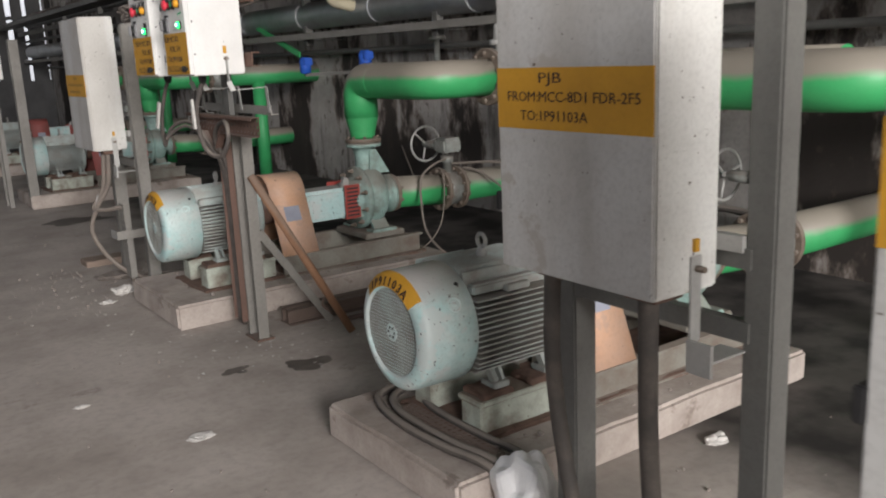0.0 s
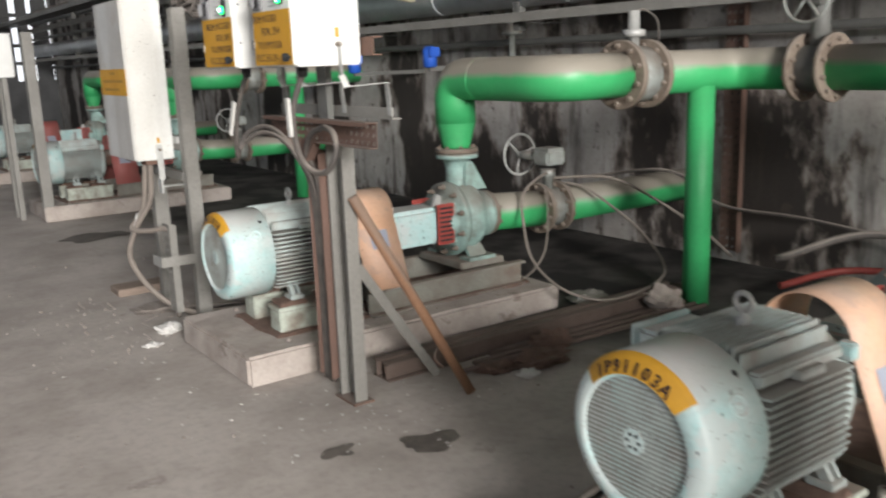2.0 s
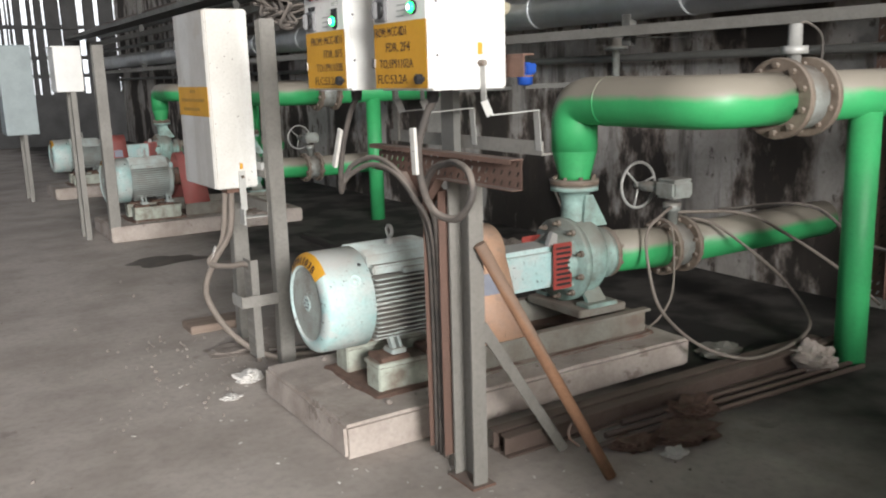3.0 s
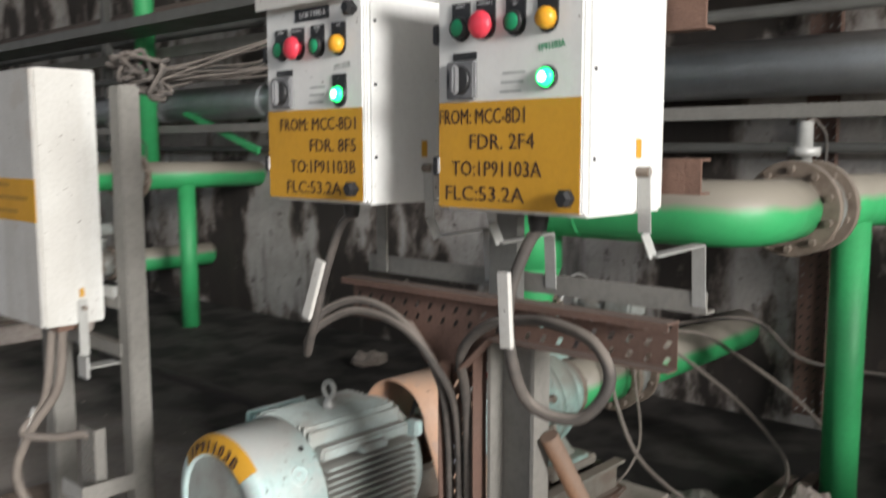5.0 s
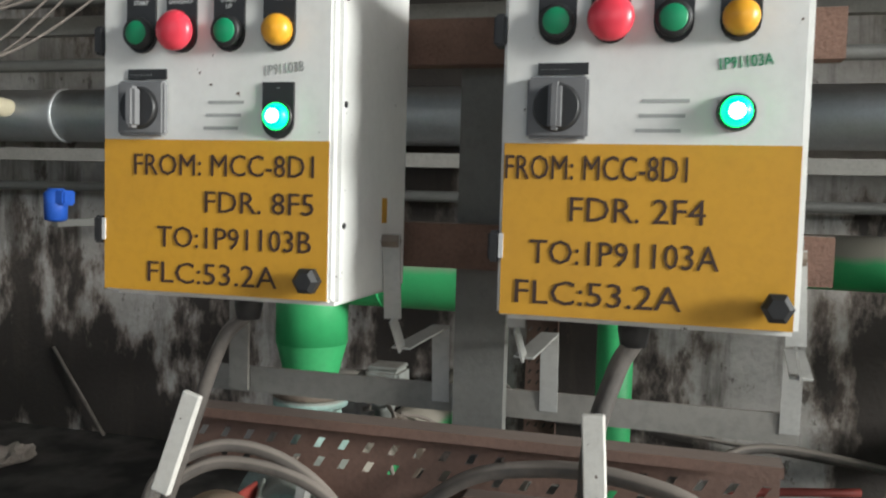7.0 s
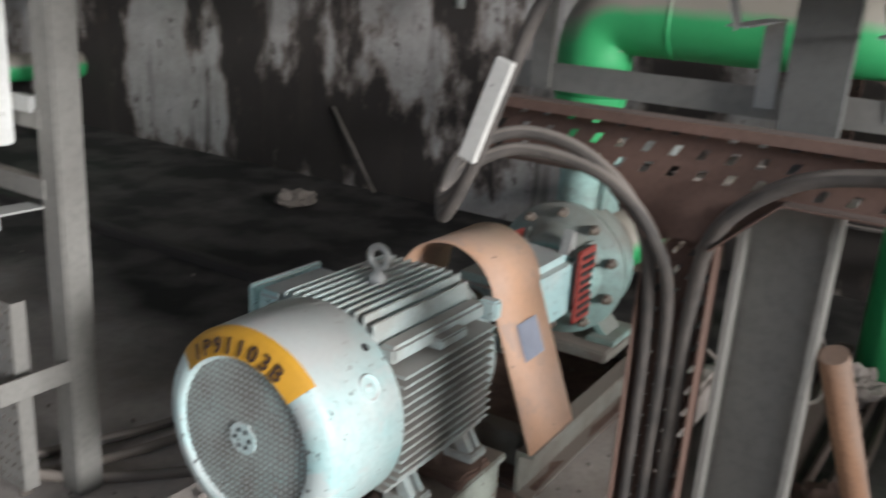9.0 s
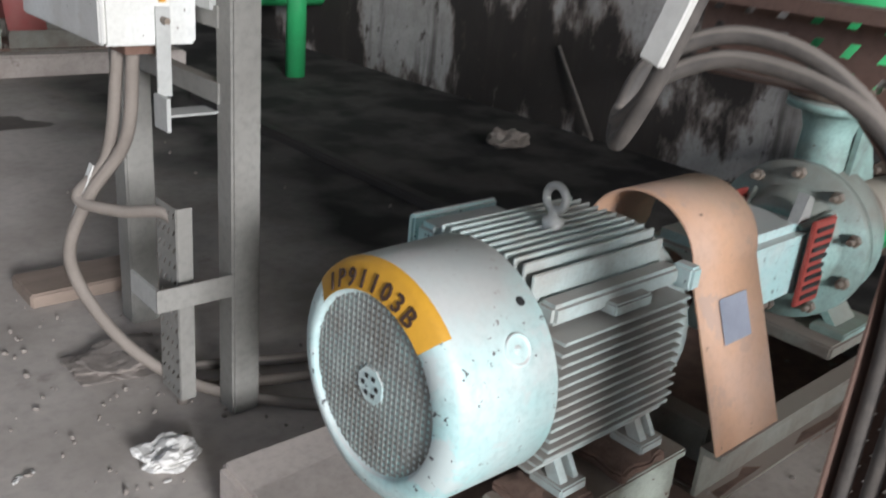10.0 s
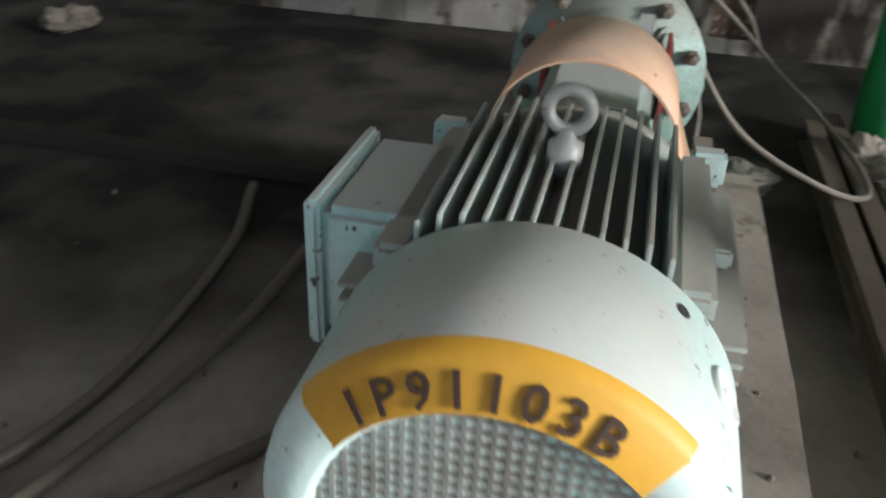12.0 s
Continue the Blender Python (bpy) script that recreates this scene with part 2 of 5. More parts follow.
def floor_material():
    m = mat("trodden_concrete_floor", (0.45, 0.405, 0.368), 0.85, color2=(0.28, 0.245, 0.215), scale=1.6, amount=0.85, grain=0.35, bump=0.12, patches=(0.25, 0.215, 0.19), patch_scale=1.3, patch_edge=0.62)
    nt = m.node_tree
    L = nt.links.new
    b = nt.nodes["Principled BSDF"]
    src = b.inputs["Base Color"].links[0].from_socket
    geo = nt.nodes.new("ShaderNodeNewGeometry")
    sep = nt.nodes.new("ShaderNodeSeparateXYZ")
    L(geo.outputs["Position"], sep.inputs[0])
    n = nt.nodes.new("ShaderNodeTexNoise")
    n.inputs["Scale"].default_value = 1.1
    n.inputs["Detail"].default_value = 6
    L(geo.outputs["Position"], n.inputs["Vector"])
    # spilled oil soaks the strip beside the wall, with a ragged edge
    wob = nt.nodes.new("ShaderNodeMath")
    wob.operation = "MULTIPLY_ADD"
    L(n.outputs["Fac"], wob.inputs[0])
    wob.inputs[1].default_value = 1.3
    L(sep.outputs[0], wob.inputs[2])
    r = nt.nodes.new("ShaderNodeMapRange")
    r.inputs[1].default_value, r.inputs[2].default_value = 2.9, 3.55
    south = nt.nodes.new("ShaderNodeMapRange")
    south.inputs[1].default_value, south.inputs[2].default_value = 4.75, 4.25
    south.inputs[3].default_value, south.inputs[4].default_value = 0.0, 0.75
    L(sep.outputs[1], south.inputs[0])
    less = nt.nodes.new("ShaderNodeMath")
    less.operation = "SUBTRACT"
    L(wob.outputs[0], less.inputs[0])
    past = nt.nodes.new("ShaderNodeMapRange")
    past.inputs[1].default_value, past.inputs[2].default_value = 2.5, 3.0
    L(sep.outputs[1], past.inputs[0])
    both = nt.nodes.new("ShaderNodeMath")
    both.operation = "MULTIPLY"
    L(south.outputs[0], both.inputs[0])
    L(past.outputs[0], both.inputs[1])
    L(both.outputs[0], less.inputs[1])
    L(less.outputs[0], r.inputs[0])
    mx = nt.nodes.new("ShaderNodeMix")
    mx.data_type = "RGBA"
    n2 = nt.nodes.new("ShaderNodeTexNoise")
    n2.inputs["Scale"].default_value = 2.6
    n2.inputs["Detail"].default_value = 7
    L(geo.outputs["Position"], n2.inputs["Vector"])
    r2 = nt.nodes.new("ShaderNodeMapRange")
    r2.inputs[1].default_value, r2.inputs[2].default_value = 0.58, 0.42
    r2.inputs[3].default_value, r2.inputs[4].default_value = 0.86, 1.0
    L(n2.outputs["Fac"], r2.inputs[0])
    mul = nt.nodes.new("ShaderNodeMath")
    mul.operation = "MULTIPLY"
    L(r.outputs[0], mul.inputs[0])
    L(r2.outputs[0], mul.inputs[1])
    L(mul.outputs[0], mx.inputs["Factor"])
    L(src, mx.inputs[6])
    mx.inputs[7].default_value = (0.017, 0.0145, 0.013, 1)
    L(mx.outputs[2], b.inputs["Base Color"])
    return m


def wall_material():
    """Pale plaster eaten away by broad brown-black damp stains with ragged, downward-drawn edges."""
    m = mat("stained_plaster_wall", (0.44, 0.415, 0.39), 0.9, color2=(0.27, 0.245, 0.22), scale=2.2, amount=0.8, grain=0.35, bump=0.45)
    nt = m.node_tree
    L = nt.links.new
    b = nt.nodes["Principled BSDF"]
    col = b.inputs["Base Color"].links[0].from_socket
    geo = nt.nodes.new("ShaderNodeNewGeometry")
    for scale, down, detail, lo, hi, share, colour in (
            (1.15, 0.5, 9.0, 0.48, 0.515, 0.75, (0.13, 0.095, 0.075)),
            (1.15, 0.5, 9.0, 0.505, 0.54, 0.95, (0.026, 0.021, 0.018)),
            (4.5, 0.13, 6.0, 0.54, 0.66, 0.7, (0.05, 0.04, 0.033)),
            (9.0, 0.6, 6.0, 0.6, 0.66, 0.8, (0.06, 0.045, 0.037))):
        mp = nt.nodes.new("ShaderNodeMapping")
        mp.inputs["Location"].default_value = (0.0, 0.9, 0.35)
        mp.inputs["Scale"].default_value = (1, 1, down)
        L(geo.outputs["Position"], mp.inputs[0])
        n = nt.nodes.new("ShaderNodeTexNoise")
        n.inputs["Scale"].default_value = scale
        n.inputs["Detail"].default_value = detail
        n.inputs["Roughness"].default_value = 0.62
        L(mp.outputs[0], n.inputs["Vector"])
        r = nt.nodes.new("ShaderNodeMapRange")
        r.inputs[1].default_value, r.inputs[2].default_value, r.inputs[4].default_value = lo, hi, share
        L(n.outputs["Fac"], r.inputs[0])
        mx = nt.nodes.new("ShaderNodeMix")
        mx.data_type = "RGBA"
        L(r.outputs[0], mx.inputs["Factor"])
        L(col, mx.inputs[6])
        mx.inputs[7].default_value = (*colour, 1)
        col = mx.outputs[2]
    L(col, b.inputs["Base Color"])
    return m


FLOOR = floor_material()
PLASTER = wall_material()


# ---- mesh helpers ----
def box(bm, x0, y0, z0, x1, y1, z1, bevel=0.0):
    r = bmesh.ops.create_cube(bm, size=1.0)
    vs = r["verts"]
    for v in vs:
        v.co = Vector(((x0 + x1) / 2 + v.co.x * (x1 - x0), (y0 + y1) / 2 + v.co.y * (y1 - y0), (z0 + z1) / 2 + v.co.z * (z1 - z0)))
    if bevel:
        es = list({e for v in vs for e in v.link_edges})
        bmesh.ops.bevel(bm, geom=es, offset=bevel, segments=2, affect="EDGES", clamp_overlap=True)
    return bm


def obox(bm, a, b, w, h, up=(0, 0, 1), bevel=0.0):
    """A bar of section w x h from a to b."""
    a, b = Vector(a), Vector(b)
    d = (b - a)
    z = d.normalized()
    x = Vector(up).cross(z)
    if x.length < 1e-4:
        x = Vector((1, 0, 0)).cross(z)
    x.normalize()
    y = z.cross(x)
    m = Matrix((x, y, z)).transposed().to_4x4()
    r = bmesh.ops.create_cube(bm, size=1.0, matrix=Matrix.Translation((a + b) / 2) @ m @ Matrix.Diagonal((w, h, d.length, 1)))
    if bevel:
        es = list({e for v in r["verts"] for e in v.link_edges})
        bmesh.ops.bevel(bm, geom=es, offset=bevel, segments=1, affect="EDGES", clamp_overlap=True)
    return bm


def lathe(bm, profile, origin=(0, 0, 0), axis="x", segs=40, smooth=True):
    """Turns (along, radius) pairs round an axis through origin."""
    o = Vector(origin)
    rings = []
    for a, r in profile:
        ring = []
        for i in range(segs):
            t = 2 * math.pi * i / segs
            c, s = r * math.cos(t), r * math.sin(t)
            p = {"x": (a, c, s), "y": (c, a, -s), "z": (c, s, a)}[axis]
            ring.append(bm.verts.new(o + Vector(p)))
        rings.append(ring)
    for p, q in zip(rings, rings[1:]):
        for i in range(segs):
            f = bm.faces.new((p[i], p[(i + 1) % segs], q[(i + 1) % segs], q[i]))
            f.smooth = smooth
    for ring, r in ((rings[0], profile[0][1]), (rings[-1], profile[-1][1])):
        if r > 1e-4:
            bm.faces.new(ring)
    return bm


def fillet(points, radius, n=8):
    pts = [Vector(p) for p in points]
    out = [pts[0]]
    for a, b, c in zip(pts, pts[1:], pts[2:]):
        u, v = (a - b), (c - b)
        r = min(radius, u.length * 0.49, v.length * 0.49)
        p, q = b + u.normalized() * r, b + v.normalized() * r
        for i in range(n + 1):
            t = i / n
            out.append((1 - t) ** 2 * p + 2 * t * (1 - t) * b * 1.0 + t * t * q)
    out.append(pts[-1])
    return out


def sweep(bm, pts, radius, segs=12, caps=True):
    """A round tube along points; radius a number or one per point."""
    pts = [Vector(p) for p in pts]
    keep = [pts[0]]
    for p in pts[1:]:
        if (p - keep[-1]).length > 1e-5:
            keep.append(p)
    pts = keep
    rad = radius if isinstance(radius, list) else [radius] * len(pts)
    d = (pts[1] - pts[0]).normalized()
    nrm = d.orthogonal().normalized()
    rings = []
    for i, p in enumerate(pts):
        d2 = ((pts[min(i + 1, len(pts) - 1)] - p).normalized() + (p - pts[max(i - 1, 0)]).normalized()).normalized()
        nrm = (nrm - d2 * nrm.dot(d2)).normalized()
        bi = d2.cross(nrm)
        rings.append([bm.verts.new(p + rad[i] * (math.cos(2 * math.pi * k / segs) * nrm + math.sin(2 * math.pi * k / segs) * bi)) for k in range(segs)])
    for a, b in zip(rings, rings[1:]):
        for k in range(segs):
            f = bm.faces.new((a[k], a[(k + 1) % segs], b[(k + 1) % segs], b[k]))
            f.smooth = True
    if caps:
        bm.faces.new(rings[0])
        bm.faces.new(rings[-1])
    return bm


def smooth_line(points, n=8):
    """Catmull-Rom through points."""
    p = [Vector(q) for q in points]
    p = [2 * p[0] - p[1]] + p + [2 * p[-1] - p[-2]]
    out = []
    for a, b, c, d in zip(p, p[1:], p[2:], p[3:]):
        for i in range(n):
            t = i / n
            out.append(0.5 * (2 * b + (c - a) * t + (2 * a - 5 * b + 4 * c - d) * t * t + (3 * b - a - 3 * c + d) * t ** 3))
    out.append(p[-2])
    return out


def prism(bm, poly, axis, a, b):
    """A polygon pushed from a to b along an axis; poly in the two other axes in order."""
    def at(p, d):
        return {"x": (d, p[0], p[1]), "y": (p[0], d, p[1]), "z": (p[0], p[1], d)}[axis]
    lo = [bm.verts.new(at(p, a)) for p in poly]
    hi = [bm.verts.new(at(p, b)) for p in poly]
    n = len(poly)
    bm.faces.new(lo)
    bm.faces.new(hi[::-1])
    for i in range(n):
        bm.faces.new((lo[i], hi[i], hi[(i + 1) % n], lo[(i + 1) % n]))
    return bm


def mesh_of(bm, name, material):
    bmesh.ops.recalc_face_normals(bm, faces=bm.faces[:])
    me = bpy.data.meshes.new(name)
    bm.to_mesh(me)
    bm.free()
    me.materials.append(material)
    return me


def part(name, bm, material, parent, label=""):
    ob = new(name, mesh_of(bm, name, material))
    ob.parent = parent
    return tagged(ob, label)


def thing(name, label, category, at=(0, 0, 0), group="", kind=""):
    ob = new(name)
    ob.location = at
    ob.empty_display_size = 0.1
    return tagged(ob, label, category, group, kind)


def solid(name, bm, material, label, category, group="", kind=""):
    return tagged(new(name, mesh_of(bm, name, material)), label, category, group, kind)


B = bmesh.new


def words(name, text, size, m, material, parent, depth=0.0006, wide=1.0, align="LEFT", bold=0.0, width=0.0):
    """Raised lettering; m maps the text's plane into the parent's space."""
    cu = bpy.data.curves.new(name, "FONT")
    cu.body, cu.size, cu.extrude, cu.align_x = text, size, depth, align
    cu.resolution_u = 2
    cu.offset = bold
    tmp = bpy.data.objects.new(name, cu)
    scene.collection.objects.link(tmp)
    bpy.context.view_layer.update()
    me = bpy.data.meshes.new_from_object(tmp.evaluated_get(bpy.context.evaluated_depsgraph_get()))
    bpy.data.objects.remove(tmp)
    if width:
        xs = [v.co.x for v in me.vertices]
        wide = width / (max(xs) - min(xs))
    me.transform(m @ Matrix.Diagonal((wide, 1, 1, 1)))
    me.materials.clear()
    me.materials.append(material)
    ob = new(name, me)
    ob.parent = parent
    return ob


# text plane that faces -x: reading direction -y, up z
FACE = Matrix(((0, 0, -1, 0), (-1, 0, 0, 0), (0, 1, 0, 0), (0, 0, 0, 1)))


def on_face(x, y, z, turn=0.0):
    return Matrix.Translation((x, y, z)) @ FACE @ pose(0, 0, 0, 0, 0, turn)


# ---- the shed ----
WALL = 5.25
solid("floor", box(B(), -7.2, -15.2, -0.3, WALL + 0.25, 26.2, 0.0), FLOOR, "trodden grey concrete floor with oil-black strip", "floor", kind="structure")
solid("wall_east", box(B(), WALL, -15.2, 0.0, WALL + 0.25, 26.2, 8.4), PLASTER, "grey plaster wall with black damp streaks", "wall", kind="structure")
bm = B()
for z0, z1 in ((0.0, 2.9), (5.5, 8.4)):
    box(bm, -7.2, -15.2, z0, -7.0, 26.2, z1)
for y0, y1 in ((-15.2, -1.6), (3.6, 5.4), (12.6, 14.0), (19.0, 26.2)):
    box(bm, -7.2, y0, 2.9, -7.0, y1, 5.5)
solid("wall_west", bm, SHED, "grimy sheet wall with high window openings", "wall", kind="structure")
bm = B()
box(bm, 0.2, -15.2, 0.0, WALL, -15.0, 8.4)
box(bm, -7.0, -15.2, 0.0, -6.6, -15.0, 8.4)
box(bm, -6.6, -15.2, 7.8, 0.2, -15.0, 8.4)
solid("wall_south", bm, SHED, "grimy sheet wall with a tall gateway", "wall", kind="structure")
rnd = random.Random(4)
bm = B()
box(bm, -7.0, 26.0, 0.0, WALL, 26.15, 1.3)
x = -7.0
while x < WALL:
    w = rnd.uniform(0.05, 0.24)
    if x > 3.4:
        w = rnd.uniform(0.2, 0.5)
    z = rnd.uniform(1.25, 2.6) if x < 2.0 else 1.25
    y = 26.0 + rnd.uniform(0, 0.04)
    prism(bm, [(x, z), (min(x + w, WALL), z + rnd.uniform(-0.2, 0.0)), (min(x + w * rnd.uniform(0.75, 1.15), WALL), 8.4), (x + w * rnd.uniform(-0.15, 0.2), 8.4)], "y", y, y + 0.012)
    x += w + rnd.choice((0.02, 0.04, 0.05, 0.08, 0.12))
for z in (1.7, 2.15, 2.9, 4.4, 6.2):
    box(bm, -7.0, 25.9, z, WALL, 26.0, z + 0.1)
solid("wall_north", bm, SHED, "dark upright sheets with bright gaps between them", "wall", kind="structure")
solid("ceiling", box(B(), -7.2, -15.2, 8.4, WALL + 0.25, 26.2, 8.55), SHED, "dark shed roof", "ceiling", kind="structure")
solid("backdrop", box(B(), -12, 31.0, 0, 10, 31.1, 14), GLOW, "hazy white sky beyond the far wall", "sky", kind="structure")

# low kerb of the drain beside the pit
solid("drain_kerb", box(B(), 3.3, 6.2, 0.0, 3.38, 9.7, 0.05, 0.01), SOOT, "low dark oily kerb along the drain", "kerb", kind="structure")


# ---- pump sets ----
HUB = 0.56


def plinth(at):
    t = thing("plinth", "dusty chipped concrete plinth under the pump set", "plinth", at, "pump plinths")
    bm = B()
    box(bm, -0.05, -0.46, 0, 1.95, 0.46, 0.15, 0.015)
    bmesh.ops.subdivide_edges(bm, edges=[e for e in bm.edges if e.calc_length() > 0.3], cuts=7, use_grid_fill=True)
    for v in bm.verts:
        if v.co.z > 0.05:
            d = noise.noise(v.co * 5 + Vector(at))
            v.co.z += 0.01 * d
            v.co.x += 0.012 * noise.noise(v.co * 8)
            v.co.y += 0.012 * noise.noise(v.co * 7 + Vector((3, 1, 2)))
    part("block", bm, CONC, t)
    for y0, y1, x0, x1 in ((-0.27, 0.27, 0.19, 0.74), (-0.3, 0.3, 0.78, 1.86)):
        bm = box(B(), x0, y0, 0.14, x1, y1, 0.163, 0.008)
        bmesh.ops.subdivide_edges(bm, edges=[e for e in bm.edges if e.calc_length() > 0.2], cuts=9, use_grid_fill=True)
        for v in bm.verts:
            v.co += Vector((noise.noise(v.co * 9), noise.noise(v.co * 9 + Vector((4, 2, 0))), 0.3 * noise.noise(v.co * 14))) * 0.022
        part("grout_bed", bm, CAKED, t, "brown dirt-caked grout bed")
    return t


def base_frame(at):
    t = thing("base_frame", "dirty pale green steel base frame on the plinth", "frame", at, "pump base frames")
    for y in (-0.25, 0.25):
        s = -0.05 if y > 0 else 0.05
        bm = prism(B(), [(y, 0.147), (y, 0.293), (y - s, 0.293), (y - s, 0.28), (y - 0.2 * s, 0.275), (y - 0.2 * s, 0.165), (y - s, 0.16), (y - s, 0.147)], "x", 0.74, 1.82)
        part("side_channel", bm, TEALD, t)
    for x in (0.85, 1.74):
        part("cross_member", box(B(), x, -0.2, 0.17, x + 0.06, 0.2, 0.27, 0.004), TEALD, t)
    for side in (-1, 1):
        y0, y1 = sorted((side * 0.1, side * 0.225))
        ped = part("motor_pedestal", box(B(), 0.235, y0, 0.147, 0.7, y1, 0.272, 0.006), PEDESTAL, t, "worn cream-green motor pedestal")
        y0, y1 = sorted((side * 0.09, side * 0.235))
        part("top_plate", box(B(), 0.228, y0, 0.271, 0.71, y1, 0.292, 0.004), PEDESTAL, ped)
        for x in (0.245, 0.48):
            bm = box(B(), x, y0 + 0.004, 0.29, x + 0.15, y1 - 0.004, 0.3185, 0.006)
            bmesh.ops.subdivide_edges(bm, edges=[e for e in bm.edges if e.calc_length() > 0.05], cuts=5, use_grid_fill=True)
            for v in bm.verts:
                if v.co.z > 0.3:
                    v.co.z -= 0.012 * abs(noise.noise(v.co * 30))
                v.co += Vector((noise.noise(v.co * 22), noise.noise(v.co * 22 + Vector((5, 1, 0))), 0)) * 0.01
            part("motor_pad", bm, CAKED, ped, "rusty motor pad caked with dirt")
    part("pump_pad", box(B(), 1.4, -0.22, 0.29, 1.72, 0.22, 0.33, 0.006), TEALD, t)
    bm = B()
    rnd = random.Random(9)
    for i in range(70):
        s = rnd.uniform(0.005, 0.017)
        x, y = rnd.uniform(0.15, 1.8), rnd.choice((-1, 1)) * rnd.uniform(0.0, 0.4)
        r = bmesh.ops.create_icosphere(bm, subdivisions=1, radius=s, matrix=pose(x, y, 0.15 + s * 0.4, rnd.uniform(0, 90), 0, rnd.uniform(0, 90)))
    tagged(part("grit", bm, STONE, t, "caked grit and rubble"), kind="stuff")
    return t


def motor(at, tag, turned=0.0):
    t = thing("electric_motor", "pale turquoise electric motor with dusty cooling fins and yellow band", "motor", at, "pump motors")
    R = 0.226
    cowl = part("fan_cowl", lathe(B(), [(0.012, 0.164), (0.006, 0.168), (0.0, 0.174), (0.0165, 0.2155), (0.026, 0.2225), (0.042, R), (0.235, R + 0.003), (0.238, R - 0.004), (0.238, 0.17)], (0, 0, HUB), segs=72), TEAL, t)
    # punched grille: a lattice of thin wires with square holes, and the blank hub plate
    bm = B()
    r = 0.166
    n = 25
    for i in range(-n // 2 + 1, n // 2 + 1):
        c = i * 0.0132
        if abs(c) >= r:
            continue
        h = math.sqrt(r * r - c * c)
        box(bm, 0.010, c - 0.0024, HUB - h, 0.0135, c + 0.0024, HUB + h)
        box(bm, 0.0105, -h, HUB + c - 0.0024, 0.013, h, HUB + c + 0.0024)
    part("grille", bm, VALVE, cowl, "dusty punched grille")
    part("fan_disc", lathe(B(), [(0.07, 0.0001), (0.07, 0.16)], (0, 0, HUB), segs=32), COPPER, cowl, "dark fan behind the grille")
    part("hub_plate", prism(B(), [(0.036 * math.cos(a * math.pi / 4 + 0.39), HUB + 0.036 * math.sin(a * math.pi / 4 + 0.39)) for a in range(8)], "x", 0.0065, 0.0095), TEAL, cowl)
    bm = B()
    for a in range(6):
        box(bm, 0.0045, 0.019 * math.cos(a * 1.047) - 0.004, HUB + 0.019 * math.sin(a * 1.047) - 0.004, 0.0068, 0.019 * math.cos(a * 1.047) + 0.004, HUB + 0.019 * math.sin(a * 1.047) + 0.004)
    part("hub_slots", bm, BLACK, cowl)
    # yellow painted band over the upper front rim
    bm = B()
    prof = [(-0.0012, 0.1735), (0.0153, 0.2163), (0.0252, 0.2237), (0.034, 0.2262)]
    rows = []
    for i in range(33):
        a = radians(90 - turned - 49 + 98 * i / 32)
        rows.append([bm.verts.new((x, q * math.cos(a), HUB + q * math.sin(a))) for x, q in prof])
    for p, q in zip(rows, rows[1:]):
        for k in range(len(prof) - 1):
            f = bm.faces.new((p[k], p[k + 1], q[k + 1], q[k]))
            f.smooth = True
    part("band", bm, YELLOW, cowl, "yellow painted number band")
    for i, ch in enumerate(tag):
        a = 40 + turned - 76 * (i + 0.5) / len(tag)
        q = 0.1795
        words("number", ch, 0.046, Matrix.Translation((-0.0019, 0, HUB)) @ FACE @ pose(0, 0, 0, 0, 0, a) @ pose(0, q, 0) @ pose(0, 0, 0, -21.7, 0, 0), INK, cowl, 0.0012, 1.0, "CENTER", bold=0.0006)
    # drain plug and lifting hole on the cowl's flank
    a = radians(149)
    plug = part("plug", lathe(B(), [(0.218, 0.029), (0.231, 0.029), (0.232, 0.025), (0.2265, 0.022), (0.2265, 0.009), (0.231, 0.0075), (0.2312, 0.0001)], (0, 0, 0), "y", 20), TEAL, cowl, "round cover plug")
    plug.matrix_local = Matrix.Translation((0.155, 0, HUB)) @ pose(0, 0, 0, 180 - 31, 0, 0)
    bm = lathe(B(), [(0.226, 0.009), (0.2295, 0.009)], (0, 0, 0), "y", 14)
    hole = part("screw_hole", bm, BLACK, cowl)
    hole.matrix_local = Matrix.Translation((0.2, 0, HUB)) @ pose(0, 0, 0, 180 - 50, 0, 0)
    # ribbed frame
    part("frame", lathe(B(), [(0.22, 0.17), (0.24, 0.178), (0.62, 0.178), (0.625, 0.205), (0.66, 0.205), (0.668, 0.17), (0.69, 0.08), (0.71, 0.06), (0.72, 0.03), (0.8, 0.03)], (0, 0, HUB), segs=48), FIN, t)
    for i in range(12):
        y = -0.132 + i * 0.024
        top = HUB + min(0.222, math.sqrt(0.245 ** 2 - y * y))
        part("cooling_fin", box(B(), 0.242, y - 0.003, HUB + 0.1, 0.618, y + 0.003, top, 0.0015), FIN, t)
    for side in (-1, 1):
        for i in range(14):
            z = -0.168 + i * 0.0215
            e = min(0.222, math.sqrt(0.25 ** 2 - z * z))
            y0, y1 = sorted((side * 0.1, side * e))
            part("cooling_fin", box(B(), 0.242, y0, HUB + z - 0.003, 0.618, y1, HUB + z + 0.003, 0.0015), FIN, t)
